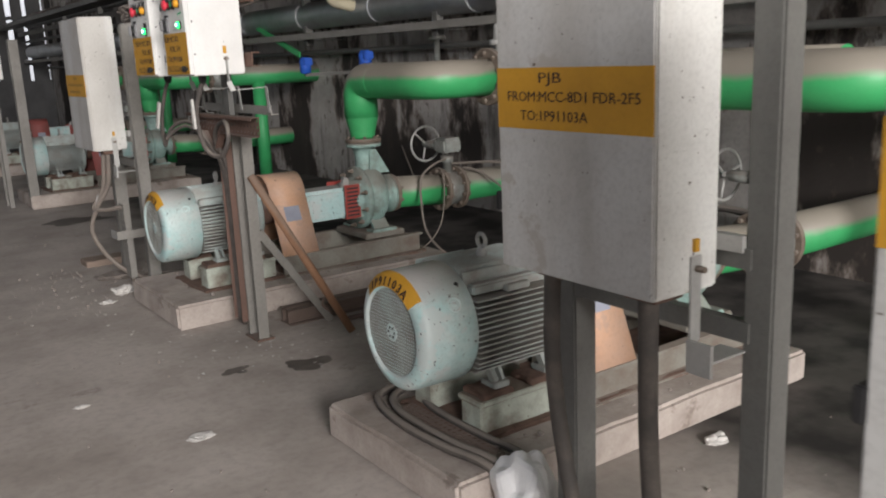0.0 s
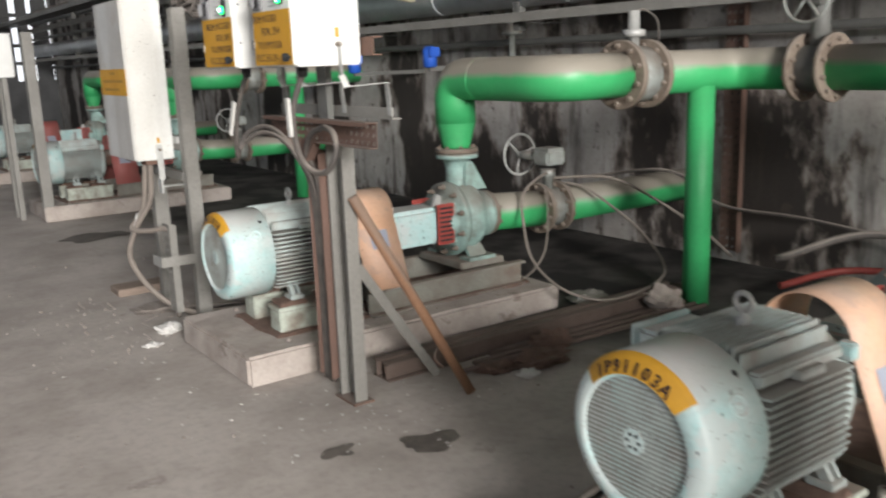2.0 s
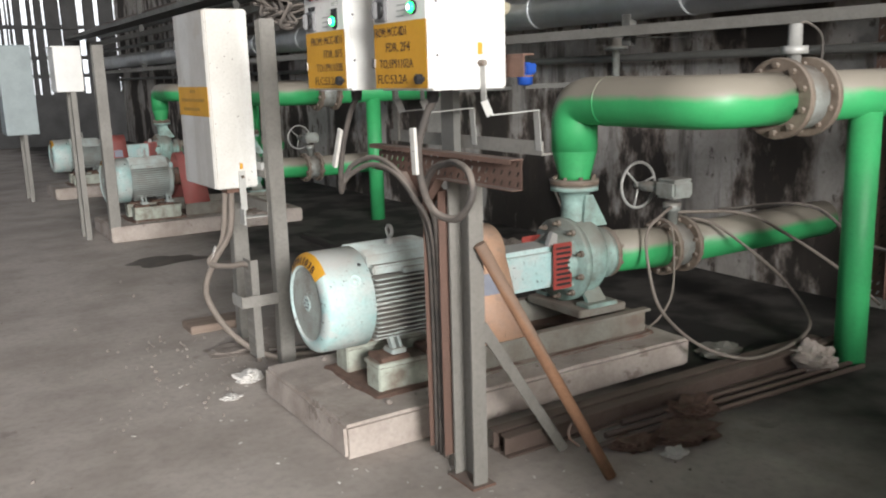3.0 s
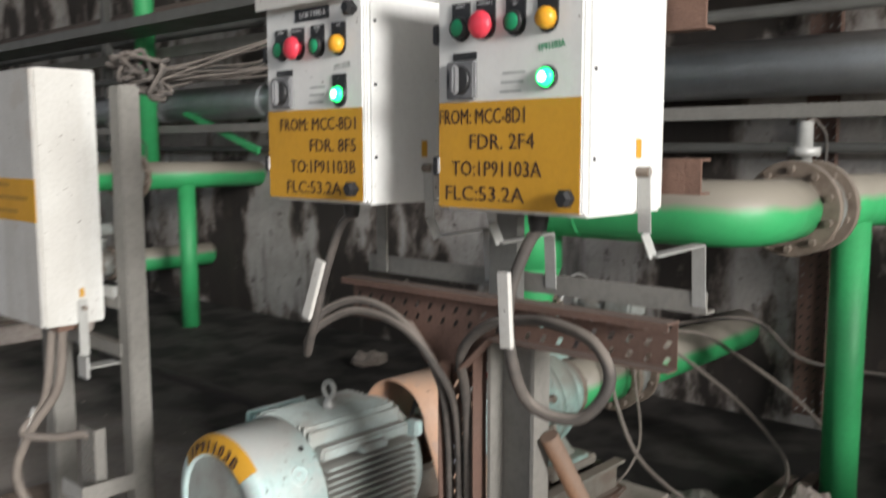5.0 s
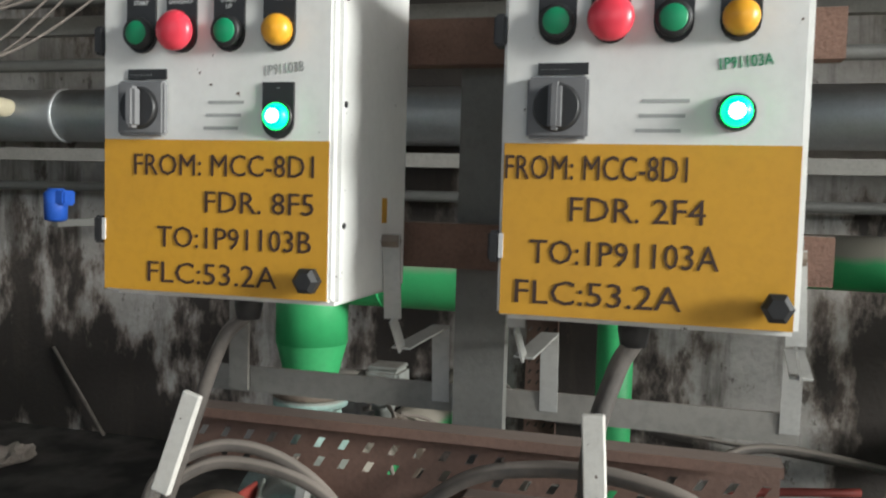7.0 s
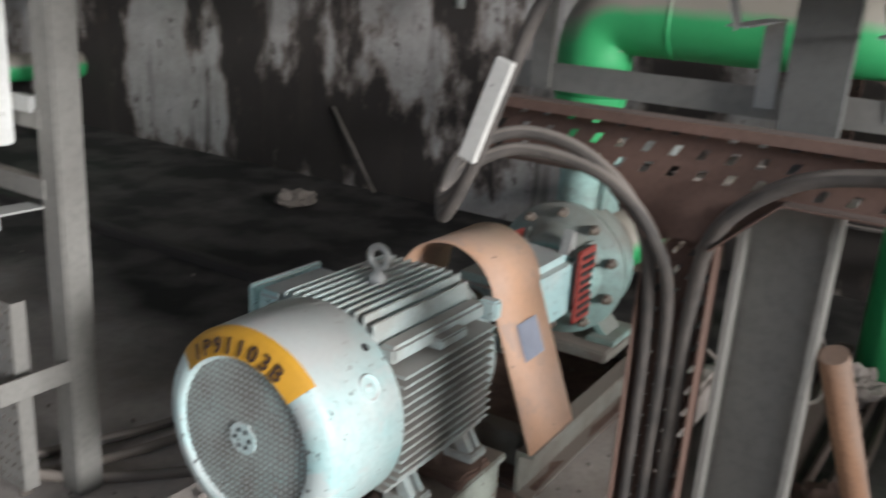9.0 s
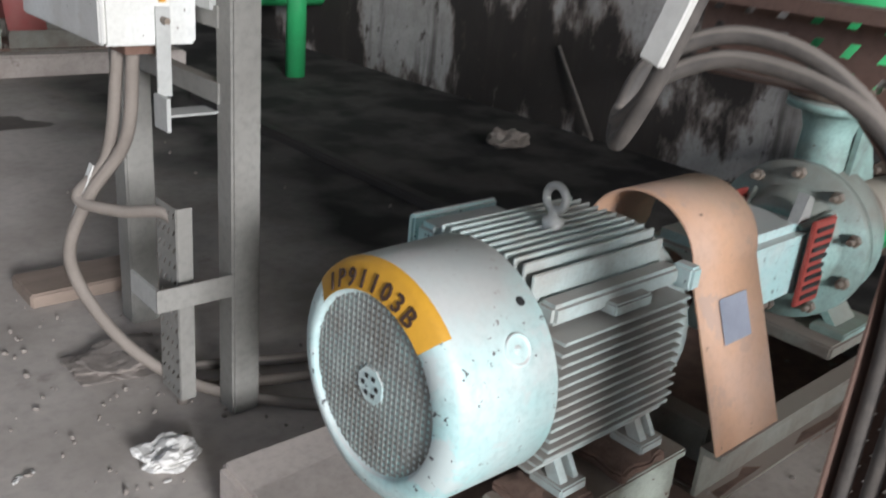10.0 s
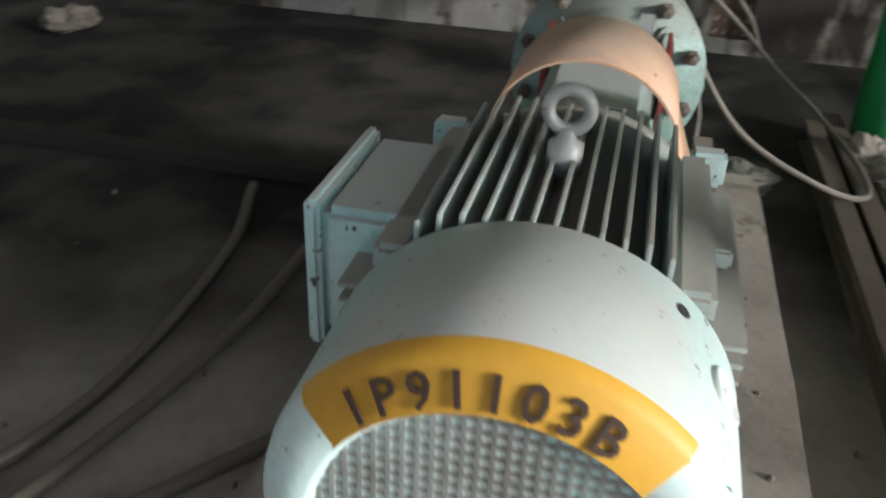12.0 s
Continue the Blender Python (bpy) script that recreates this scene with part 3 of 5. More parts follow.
    for side in (-1, 1):
        y0, y1 = sorted((side * 0.14, side * 0.185))
        part("corner_rail", box(B(), 0.25, y0, HUB + 0.125, 0.62, y1, HUB + 0.165, 0.008), FIN, t)
        y0, y1 = sorted((side * 0.16, side * 0.21))
        part("lug", box(B(), 0.39, y0, HUB + 0.12, 0.5, y1, HUB + 0.145, 0.004), FIN, t)
        part("lug", box(B(), 0.625, y0, HUB + 0.115, 0.66, y1 if side > 0 else y1, HUB + 0.165, 0.006), TEAL, t)
    # eyebolt
    eye = B()
    ring = [Vector((0, 0.025 * math.cos(2 * math.pi * k / 24), 0.025 * math.sin(2 * math.pi * k / 24))) for k in range(25)]
    sweep(eye, [(0.435, p.y, HUB + 0.277 + p.z) for p in ring], 0.0085, 10, False)
    lathe(eye, [(0.2, 0.022), (0.235, 0.022), (0.24, 0.012), (0.256, 0.011)], (0.435, 0, HUB), "z", 16)
    part("eyebolt", eye, LIGHTM, t, "steel lifting eyebolt")
    # feet
    for x in (0.31, 0.56):
        for side in (-1, 1):
            bm = B()
            y0, y1 = sorted((side * 0.13, side * 0.215))
            box(bm, x, y0, 0.317, x + 0.075, y1, 0.34, 0.004)
            obox(bm, (x + 0.02, side * 0.19, 0.335), (x + 0.02, side * 0.13, HUB - 0.13), 0.02, 0.03)
            obox(bm, (x + 0.055, side * 0.19, 0.335), (x + 0.055, side * 0.13, HUB - 0.13), 0.012, 0.03)
            part("foot", bm, FIN, t)
    tb = part("terminal_box", box(B(), 0.315, 0.14, HUB - 0.02, 0.55, 0.27, HUB + 0.165, 0.012), TEAL, t)
    part("cover", box(B(), 0.308, 0.268, HUB - 0.03, 0.557, 0.288, HUB + 0.175, 0.006), TEAL, tb)
    return t


def coupling_guard(at, material=None, colour="orange"):
    t = thing("coupling_guard", colour + " painted sheet guard arched over the shaft coupling", "guard", at, "coupling guards")
    outer = [(-0.295, 0.294), (-0.2, 0.538), (-0.15, 0.665)] + [(-0.15 * math.cos(math.pi * k / 20), 0.665 + 0.143 * math.sin(math.pi * k / 20)) for k in range(1, 20)] + [(0.15, 0.665), (0.2, 0.538), (0.295, 0.294)]
    inner = [(y * 0.985, z - 0.004 if z > 0.5 else z) for y, z in outer][::-1]
    bm = B()
    o0 = [bm.verts.new((0.73, y, z)) for y, z in outer]
    o1 = [bm.verts.new((0.99, y, z)) for y, z in outer]
    n0 = [bm.verts.new((0.73, y, z)) for y, z in inner[::-1]]
    n1 = [bm.verts.new((0.99, y, z)) for y, z in inner[::-1]]
    for i in range(len(outer) - 1):
        for a, b in ((o0, o1), (n1, n0), (n0, o0), (o1, n1)):
            bm.faces.new((a[i], a[i + 1], b[i + 1], b[i])).smooth = a in (o0, n1)
    for i in (0, -1):
        bm.faces.new((o0[i], o1[i], n1[i], n0[i]))
    part("sheet", bm, material or ORANGE, t)
    bm = B()
    ny = Vector((0, -0.933, 0.36))
    y0, z0 = -0.1758, 0.6
    y1, z1 = -0.2129, 0.505
    vs = [bm.verts.new(Vector(p) + ny * 0.004) for p in ((0.81, y0, z0), (0.92, y0, z0), (0.92, y1, z1), (0.81, y1, z1))]
    bm.faces.new(vs)
    part("sticker", bm, STICK, t, "worn blue-grey sticker")
    part("shaft_coupling", lathe(B(), [(0.7, 0.05), (0.72, 0.09), (0.78, 0.09), (0.785, 0.075), (0.8, 0.09), (0.86, 0.09), (0.87, 0.04)], (0, 0, HUB), segs=28), RUST, t, "rusty coupling halves")
    return t


def pump(at):
    t = thing("centrifugal_pump", "grimy pale green end-suction pump with red vent guard", "pump", at, "pumps")
    part("bearing_bracket", box(B(), 0.92, -0.105, HUB - 0.115, 1.36, 0.105, HUB + 0.1, 0.025), TEAL, t)
    part("shaft", lathe(B(), [(0.8, 0.022), (0.93, 0.022)], (0, 0, HUB), segs=16), LIGHTM, t)
    bm = lathe(B(), [(1.36, 0.1), (1.37, 0.13), (1.42, 0.145), (1.43, 0.155), (1.45, 0.16), (1.445, 0.222), (1.485, 0.224), (1.5, 0.16)], (0, 0, HUB), segs=36)
    part("casing_cover", bm, CAST, t)
    for k in range(10):
        a = 2 * math.pi * (k + 0.5) / 10
        nut = lathe(B(), [(1.428, 0.013), (1.43, 0.017), (1.456, 0.017)], (0, 0.196 * math.cos(a), HUB + 0.196 * math.sin(a)), "x", 6, False)
        lathe(nut, [(1.405, 0.008), (1.43, 0.009)], (0, 0.196 * math.cos(a), HUB + 0.196 * math.sin(a)), "x", 8)
        part("cover_bolt", nut, FLANGE, t)
    for k in range(4):
        a = math.pi * (k + 0.5) / 2
        part("lantern_rib", obox(B(), (1.34, 0.1 * math.cos(a), HUB + 0.1 * math.sin(a)), (1.45, 0.15 * math.cos(a), HUB + 0.15 * math.sin(a)), 0.018, 0.05, (0, math.cos(a), math.sin(a)), 0.003), CAST, t)
    for side in (-1, 1):
        g = part("vent_guard", box(B(), 1.3, side * 0.13 - 0.006, HUB - 0.12, 1.42, side * 0.13 + 0.006, HUB + 0.12, 0.003), REDP, t, "red slotted vent guard")
        for k in range(8):
            z = HUB - 0.1 + k * 0.027
            part("slot", box(B(), 1.315, side * 0.137 - 0.002, z, 1.405, side * 0.137 + 0.002, z + 0.012), BLACK, g)
    bm = B()
    pts, rad = [], []
    for k in range(33):
        a = radians(90 - 360 * k / 32)
        q = 0.1 + 0.025 * k / 32
        pts.append((1.56, q * math.cos(a), HUB + q * math.sin(a)))
        rad.append(0.075 + 0.025 * k / 32)
    sweep(bm, pts, rad, 16)
    lathe(bm, [(1.5, 0.17), (1.62, 0.17)], (0, 0, HUB), segs=32)
    part("volute", bm, CAST, t)
    bm = lathe(B(), [(0.1, 0.09), (0.2, 0.072), (0.3, 0.068), (0.36, 0.085), (0.362, 0.125), (0.39, 0.125)], (1.55, 0, HUB), "z", 32)
    for y in (-0.09, 0.06):
        prism(bm, [(1.535, HUB + 0.17), (1.7, HUB + 0.17), (1.6, HUB + 0.34), (1.55, HUB + 0.34)], "y", y, y + 0.015)
    part("discharge_nozzle", bm, CAST, t)
    part("suction_nozzle", lathe(B(), [(1.6, 0.11), (1.69, 0.085), (1.71, 0.085), (1.712, 0.14), (1.74, 0.14)], (0, 0, HUB), segs=32), CAST, t)
    for side in (-1, 1):
        bm = B()
        obox(bm, (1.56, side * 0.06, HUB - 0.1), (1.56, side * 0.17, 0.34), 0.12, 0.022)
        y0, y1 = sorted((side * 0.12, side * 0.22))
        box(bm, 1.46, y0, 0.329, 1.66, y1, 0.35, 0.004)
        part("foot", bm, CAST, t)
    part("lifting_lug", prism(B(), [(1.3, HUB + 0.1), (1.36, HUB + 0.1), (1.36, HUB + 0.16), (1.33, HUB + 0.175)], "y", -0.09, -0.06), LIGHTM, t)
    return t


def flange(bm, at, axis, r, thick=0.03):
    lathe(bm, [(-thick / 2, r - 0.004), (-thick / 2 + 0.003, r), (thick / 2 - 0.003, r), (thick / 2, r - 0.004)], at, axis, 36)
    return bm


def flange_part(t, at, axis, r, thick, br, n, size, length, label):
    f = part("flange", flange(B(), at, axis, r, thick), FLANGE, t, label)
    me = mesh_of(lathe(B(), [(-length / 2, size), (length / 2, size)], (0, 0, 0), axis, 6, False), "bolt", FLANGE)
    for k in range(n):
        a = 2 * math.pi * (k + 0.5) / n
        u, v = br * math.cos(a), br * math.sin(a)
        ob = new("bolt", me)
        ob.parent = f
        ob.location = Vector(at) + Vector({"x": (0, u, v), "y": (u, 0, v), "z": (u, v, 0)}[axis])
    return f


ZP = 1.385


def wheel(bm, c, axis, r, tube=0.009, spokes=5):
    c = Vector(c)

    def q(a, rr):
        u, v = rr * math.cos(a), rr * math.sin(a)
        return c + Vector({"x": (0, u, v), "y": (u, 0, v), "z": (u, v, 0)}[axis])
    sweep(bm, [q(2 * math.pi * k / 28, r) for k in range(29)], tube, 8, False)
    for k in range(spokes):
        sweep(bm, [c, q(2 * math.pi * k / spokes + 0.3, r)], tube * 0.8, 6)
    lathe(bm, [(-0.02, 0.02), (0.02, 0.02)], c, axis, 12)
    return bm


def discharge_line(at, to_wall=False):
    t = thing("discharge_pipe", "green painted discharge pipe, dusty brown on top", "pipe", at, "discharge pipes")
    part("reducer", lathe(B(), [(0.98, 0.085), (1.0, 0.085), (1.13, 0.118), (1.14, 0.12)], (1.55, 0, 0), "z", 32), GREENV, t)
    flange_part(t, (1.55, 0, 0.967), "z", 0.128, 0.03, 0.106, 8, 0.011, 0.06, "rusty pipe flange")
    part("bend_pipe", sweep(B(), fillet([(1.55, 0, 1.13), (1.55, 0, ZP), (1.55, -0.89, ZP), (2.0, -0.89, ZP)], 0.24), 0.12, 32), GREEN, t)
    for a in ((1.55, -0.26, ZP),):
        part("weld_seam", lathe(B(), [(-0.006, 0.12), (0, 0.123), (0.006, 0.12)], a, "y", 32), GREEN, t)
    for x in (2.0, 2.2):
        flange_part(t, (x, -0.89, ZP), "x", 0.185, 0.035, 0.152, 10, 0.014, 0.075, "dirty flange with hex bolts")
    v = part("check_valve", lathe(B(), [(2.018, 0.12), (2.03, 0.15), (2.17, 0.15), (2.183, 0.12)], (0, -0.89, ZP), "x", 32), VALVE, t, "silver grey wafer valve body")
    part("valve_neck", lathe(B(), [(0.14, 0.03), (0.2, 0.03), (0.2, 0.06), (0.235, 0.06), (0.236, 0.032), (0.33, 0.03), (0.335, 0.02)], (2.1, -0.89, ZP), "z", 20), LIGHTM, v, "silver valve neck")
    part("sensor_cable", sweep(B(), smooth_line([(2.1, -0.89, ZP + 0.31), (2.16, -0.9, ZP + 0.34), (2.25, -0.92, ZP + 0.28), (2.26, -0.92, ZP + 0.15), (2.24, -0.93, ZP)]), 0.006, 8), CABLE, v)
    part("support_pipe", lathe(B(), [(0.0, 0.078), (1.3, 0.078)], (2.64, -0.92, 0), "z", 28), GREENV, t, "green upright support pipe")
    if to_wall:
        part("run_pipe", sweep(B(), [(2.2, -0.89, ZP), (WALL - at[0] + 0.02, -0.89, ZP)], 0.12, 32), GREEN, t)
        return t
    part("run_pipe", sweep(B(), fillet([(2.2, -0.89, ZP), (2.95, -0.89, ZP), (2.95, -1.35, ZP)], 0.22), 0.12, 32), GREEN, t)
    for y in (-1.36, -1.54):
        flange_part(t, (2.95, y, ZP), "y", 0.185, 0.03, 0.152, 10, 0.014, 0.07, "dirty flange with hex bolts")
    g = part("gate_valve", lathe(B(), [(-1.53, 0.12), (-1.5, 0.13), (-1.4, 0.13), (-1.37, 0.12)], (2.95, 0, ZP), "y", 28), STEELD, t, "dark valve body")
    bm = lathe(B(), [(0.1, 0.06), (0.3, 0.045), (0.36, 0.05)], (2.95, -1.45, ZP), "z", 16)
    box(bm, 2.87, -1.5, ZP + 0.33, 2.99, -1.4, ZP + 0.42, 0.01)
    part("valve_bonnet", bm, STEELD, g)
    part("handwheel", wheel(B(), (2.8, -1.45, ZP + 0.37), "x", 0.13), VALVE, g, "grey spoked handwheel")
    part("header_pipe", sweep(B(), [(2.95, -1.55, ZP), (2.95, -2.79, ZP)], 0.12, 32), GREEN, t)
    return t


def suction_line(at):
    t = thing("suction_pipe", "green painted suction pipe, dusty on top", "pipe", at, "suction pipes")
    flange_part(t, (1.758, 0, HUB), "x", 0.14, 0.03, 0.118, 8, 0.012, 0.08, "rusty pipe flange")
    part("pipe", sweep(B(), [(1.77, 0, HUB), (2.2, 0, HUB - 0.03)], 0.116, 32), GREEN, t)
    for x in (2.2, 2.36):
        flange_part(t, (x, 0, HUB - 0.03), "x", 0.165, 0.03, 0.14, 10, 0.013, 0.07, "rusty flange with hex bolts")
    v = part("butterfly_valve", lathe(B(), [(2.215, 0.1), (2.22, 0.13), (2.34, 0.13), (2.345, 0.1)], (0, 0, HUB - 0.03), "x", 28), VALVE, t, "grey wafer butterfly valve")
    bm = lathe(B(), [(0.12, 0.035), (0.2, 0.035), (0.2, 0.05), (0.25, 0.05)], (2.28, 0, HUB - 0.03), "z", 16)
    part("neck", bm, VALVE, v)
    bm = box(B(), 2.2, -0.09, HUB + 0.25, 2.36, 0.06, HUB + 0.35, 0.015)
    box(bm, 2.21, -0.085, HUB + 0.345, 2.35, 0.05, HUB + 0.36, 0.005)
    part("gearbox", bm, VALVE, v, "grey gearbox")
    bm = lathe(B(), [(0.05, 0.035), (0.2, 0.03), (0.24, 0.012)], (2.25, 0, HUB + 0.3), "y", 14)
    part("spindle", bm, VALVE, v)
    part("handwheel", wheel(B(), (2.25, 0.24, HUB + 0.3), "y", 0.135, spokes=3), LIGHTM, v, "light grey handwheel")
    part("pipe", sweep(B(), [(2.37, 0, HUB - 0.03), (WALL - 1.55, 0, HUB - 0.03)], 0.116, 32), GREEN, t)
    return t


def pump_set(y, tag, x=1.55):
    at = (x, y, 0)
    return [plinth(at), base_frame(at), motor(at, tag, 3.0), coupling_guard(at), pump(at), discharge_line(at), suction_line(at)]


YA, YB = 2.585, 5.385
set_b = pump_set(YB, "1P91103B")
for o in set_b:
    if not o.name.startswith("electric_motor"):
        copy_thing(o, Matrix.Translation((1.55, YA, 0)))
motor((1.55, YA, 0), "1P91103A")
for dy, dx in ((5.75, 0.25), (9.6, 0.3)):
    for o in set_b:
        if not o.name.startswith(("coupling_guard", "discharge_pipe")):
            copy_thing(o, Matrix.Translation((1.55 + dx, YB + dy, 0)))
    discharge_line((1.55 + dx, YB + dy, 0), True)
    coupling_guard((1.55 + dx, YB + dy, 0), FADED, "faded red")


# ---- local control boxes on their stand ----
def control_box(y_left, rows, lamp_name):
    """White box, its door facing -x; y_left is the hinge side's y."""
    t = thing("control_box", "white local control box with yellow feeder panel and lit green lamp", "control box", (1.432, y_left, 1.495), "local control boxes")
    W, H, D = 0.332, 0.445, 0.275
    # body with a rain lip at the top
    part("body", box(B(), 0.014, -W + 0.004, 0.0, D, -0.004, H, 0.006), WHITE, t)
    door = part("door", box(B(), 0.0, -W + 0.008, 0.006, 0.0135, 0.0, H - 0.012, 0.004), WHITE, t)
    bm = box(B(), -0.022, -W - 0.004, H - 0.004, D, 0.006, H + 0.008, 0.003)
    box(bm, -0.024, -W - 0.004, H - 0.02, -0.02, 0.006, H + 0.008, 0.001)
    part("rain_lip", bm, WHITE2, t, "chipped rain lip")
    part("yellow_panel", box(B(), -0.0012, -W + 0.012, 0.008, 0.002, -0.004, 0.203), YELLOW, door, "yellow painted lower door half")
    for txt, a, b, zz in rows:
        words("lettering", txt, 0.039, on_face(-0.0016, -a * W, zz), INK, door, 0.0006, 1.0, width=(b - a) * W)
    # name plate
    p = part("name_plate", box(B(), -0.003, -0.222, 0.393, 0.001, -0.108, 0.42, 0.001), BLACK, door, "black engraved plate")
    words("plate_text", "LCB TYPE-5", 0.017, on_face(-0.0034, -0.126, 0.4005), INKW, p, 0.0003)
    p = part("selector_label", box(B(), -0.0025, -0.096, 0.279, 0.001, -0.04, 0.292), BLACK, door)
    words("plate_text", "- - - - - - -", 0.008, on_face(-0.0029, -0.044, 0.283), INKF, p, 0.0002)
    # operators in a row
    def holder(y, z, legend):
        poly = [(y - 0.021, z + 0.036), (y - 0.021, z - 0.012)] + [(y - 0.021 * math.cos(math.pi * k / 8), z - 0.012 - 0.021 * math.sin(math.pi * k / 8)) for k in range(1, 8)] + [(y + 0.021, z - 0.012), (y + 0.021, z + 0.036)]
        h = part("legend_holder", prism(B(), poly, "x", -0.004, 0.001), BLACK, door, "black legend holder")
        for k, line in enumerate(legend.split()):
            words("legend", line, 0.0075 if len(line) < 7 else 0.006, on_face(-0.0042, y, z + 0.0275 - 0.0075 * k), INKW, h, 0.0002, align="CENTER")
        return h
    for y, kind, legend in ((-0.06, "g", "START"), (-0.118, "r", "EMERGENCY"), (-0.185, "g", "START UP"), (-0.253, "a", "TRIP")):
        h = holder(y, 0.345, legend)
        z = 0.336
        if kind == "g":
            part("button_ring", lathe(B(), [(-0.016, 0.016), (-0.0145, 0.0195), (-0.004, 0.0195)], (0, y, z), "x", 24), BLACK, h)
            part("push_button", lathe(B(), [(-0.0175, 0.0001), (-0.0172, 0.013), (-0.0155, 0.0155), (-0.006, 0.0155)], (0, y, z), "x", 24), GREENB, h, "green push button")
        elif kind == "r":
            part("mushroom_button", lathe(B(), [(-0.034, 0.0001), (-0.0335, 0.012), (-0.03, 0.021), (-0.024, 0.025), (-0.019, 0.024), (-0.016, 0.014), (-0.004, 0.014)], (0, y - 0.002, z), "x", 28), REDB, h, "red mushroom stop button")
        else:
            part("indicator", lathe(B(), [(-0.024, 0.0001), (-0.023, 0.01), (-0.018, 0.017), (-0.012, 0.019), (-0.004, 0.019)], (0, y, z), "x", 24), AMBER, h, "amber indicator lens")
    if lamp_name == "B":
        h = holder(-0.253, 0.238, "--")
    else:
        h = door
    ly, lz = -0.253, 0.232 + (0 if lamp_name == "B" else 0.006)
    part("bezel", lathe(B(), [(-0.008, 0.0195), (0.001, 0.0205)], (0, ly, lz), "x", 24), BLACK, h)
    part("lamp_lens", lathe(B(), [(-0.02, 0.0001), (-0.019, 0.009), (-0.016, 0.0145), (-0.01, 0.0165), (-0.007, 0.0165)], (0, ly, lz), "x", 24), LAMPG, h, "lit green lamp lens")
    part("lamp_core", lathe(B(), [(-0.0215, 0.0001), (-0.021, 0.006), (-0.0195, 0.0085), (-0.016, 0.0085)], (0, ly, lz), "x", 20), LAMPC, h)
    words("marker", "1P91103" + lamp_name, 0.018, on_face(-0.0006, -0.232, 0.282, 6), INKF if lamp_name == "B" else GREENB, door, 0.0004, 0.75)
    for k in range(3):
        part("faded_note", box(B(), -0.0006, -0.205 + 0.004 * k, 0.248 - 0.016 * k, 0.0005, -0.155 + 0.003 * k, 0.252 - 0.016 * k), INKF, door)
    # rotary selector switch
    s = part("selector_switch", box(B(), -0.012, -0.098, 0.208, 0.001, -0.03, 0.276, 0.003), GREYP, door, "grey selector switch plate")
    part("dial", lathe(B(), [(-0.02, 0.024), (-0.012, 0.027)], (0, -0.064, 0.242), "x", 28), BLACK, s)
    part("lever", box(B(), -0.036, -0.071, 0.216, -0.018, -0.057, 0.268, 0.004), GREYP, s)
    # door locks and hinges
    for z in (0.403, 0.034):
        k = part("lock_knob", lathe(B(), [(-0.03, 0.011), (-0.024, 0.017), (-0.012, 0.017), (-0.006, 0.008), (0.0, 0.008)], (0, -0.302, z), "x", 6, False), BLACK, door, "black lock knob")
    for z in (0.085, 0.33):
        part("hinge", box(B(), -0.004, -0.002, z - 0.018, 0.02, 0.012, z + 0.018, 0.003), BLACK, t, "black hinge")
    part("hinge_tag", box(B(), -0.003, -0.006, 0.072, 0.003, -0.001, 0.1), INKW, door, "small white hinge tag")
    # earthing stud and its yellow tag on the flank
    part("earth_tag", box(B(), 0.17, -W + 0.0025, 0.1, 0.187, -W + 0.005, 0.135), YELLOW, t, "yellow earth tag")
    part("earth_bolt", lathe(B(), [(-W - 0.02, 0.01), (-W + 0.006, 0.01)], (0.178, 0, 0.075), "y", 6, False), FLANGE, t)
    for z in (0.1, 0.25, 0.38):
        part("flank_screw", lathe(B(), [(-W + 0.002, 0.004), (-W + 0.006, 0.004)], (0.03, 0, z), "y", 8), BLACK, t)
    part("cable_gland", lathe(B(), [(-0.04, 0.016), (-0.02, 0.02), (0.004, 0.02)], (0.12, -0.15, 0), "z", 12), BLACK, t)
    return t


control_box(4.4, [("FROM: MCC-8D1", 0.012, 0.615, 0.163), ("FDR. 2F4", 0.235, 0.675, 0.117), ("TO:1P91103A", 0.11, 0.73, 0.068), ("FLC:53.2A", 0.055, 0.61, 0.022)], "A")
control_box(4.932, [("FROM: MCC-8D1", 0.14, 0.9, 0.158), ("FDR. 8F5", 0.45, 0.9, 0.112), ("TO:1P91103B", 0.25, 0.9, 0.066), ("FLC:53.2A", 0.2, 0.755, 0.02)], "B")

# stand
st = thing("box_stand", "rusty grey steel stand carrying the control boxes", "stand", (0, 0, 0))
part("post", prism(B(), [(1.795, 4.43), (1.795, 4.44), (1.846, 4.44), (1.846, 4.56), (1.795, 4.56), (1.795, 4.57), (1.856, 4.57), (1.856, 4.43)], "z", 0.0, 1.17), STEEL, st, "grey channel post")
part("cap", box(B(), 1.755, 4.42, 1.17, 1.866, 4.58, 1.178), STEEL, st)
part("base_plate", box(B(), 1.775, 4.41, 0.0, 1.88, 4.59, 0.01, 0.002), RUST, st)
for z in (1.56, 1.865):
    bm = prism(B(), [(1.715, z - 0.034), (1.715, z + 0.034), (1.755, z + 0.034), (1.755, z + 0.029), (1.72, z + 0.029), (1.72, z - 0.029), (1.755, z - 0.029), (1.755, z - 0.034)], "y", 4.0, 5.02)
    part("cross_channel", bm, RUST, st, "rusty cross channel behind the boxes")
bm = prism(B(), [(1.8, 1.285), (1.8, 1.33), (1.806, 1.33), (1.806, 1.291), (1.84, 1.291), (1.84, 1.285)], "y", 4.02, 4.99)
part("cross_angle", bm, STEEL, st, "grey cross angle")
for y in (4.93,):
    part("upright", box(B(), 1.79, y - 0.018, 1.29, 1.797, y + 0.018, 1.9), STEEL, st, "grey flat upright")
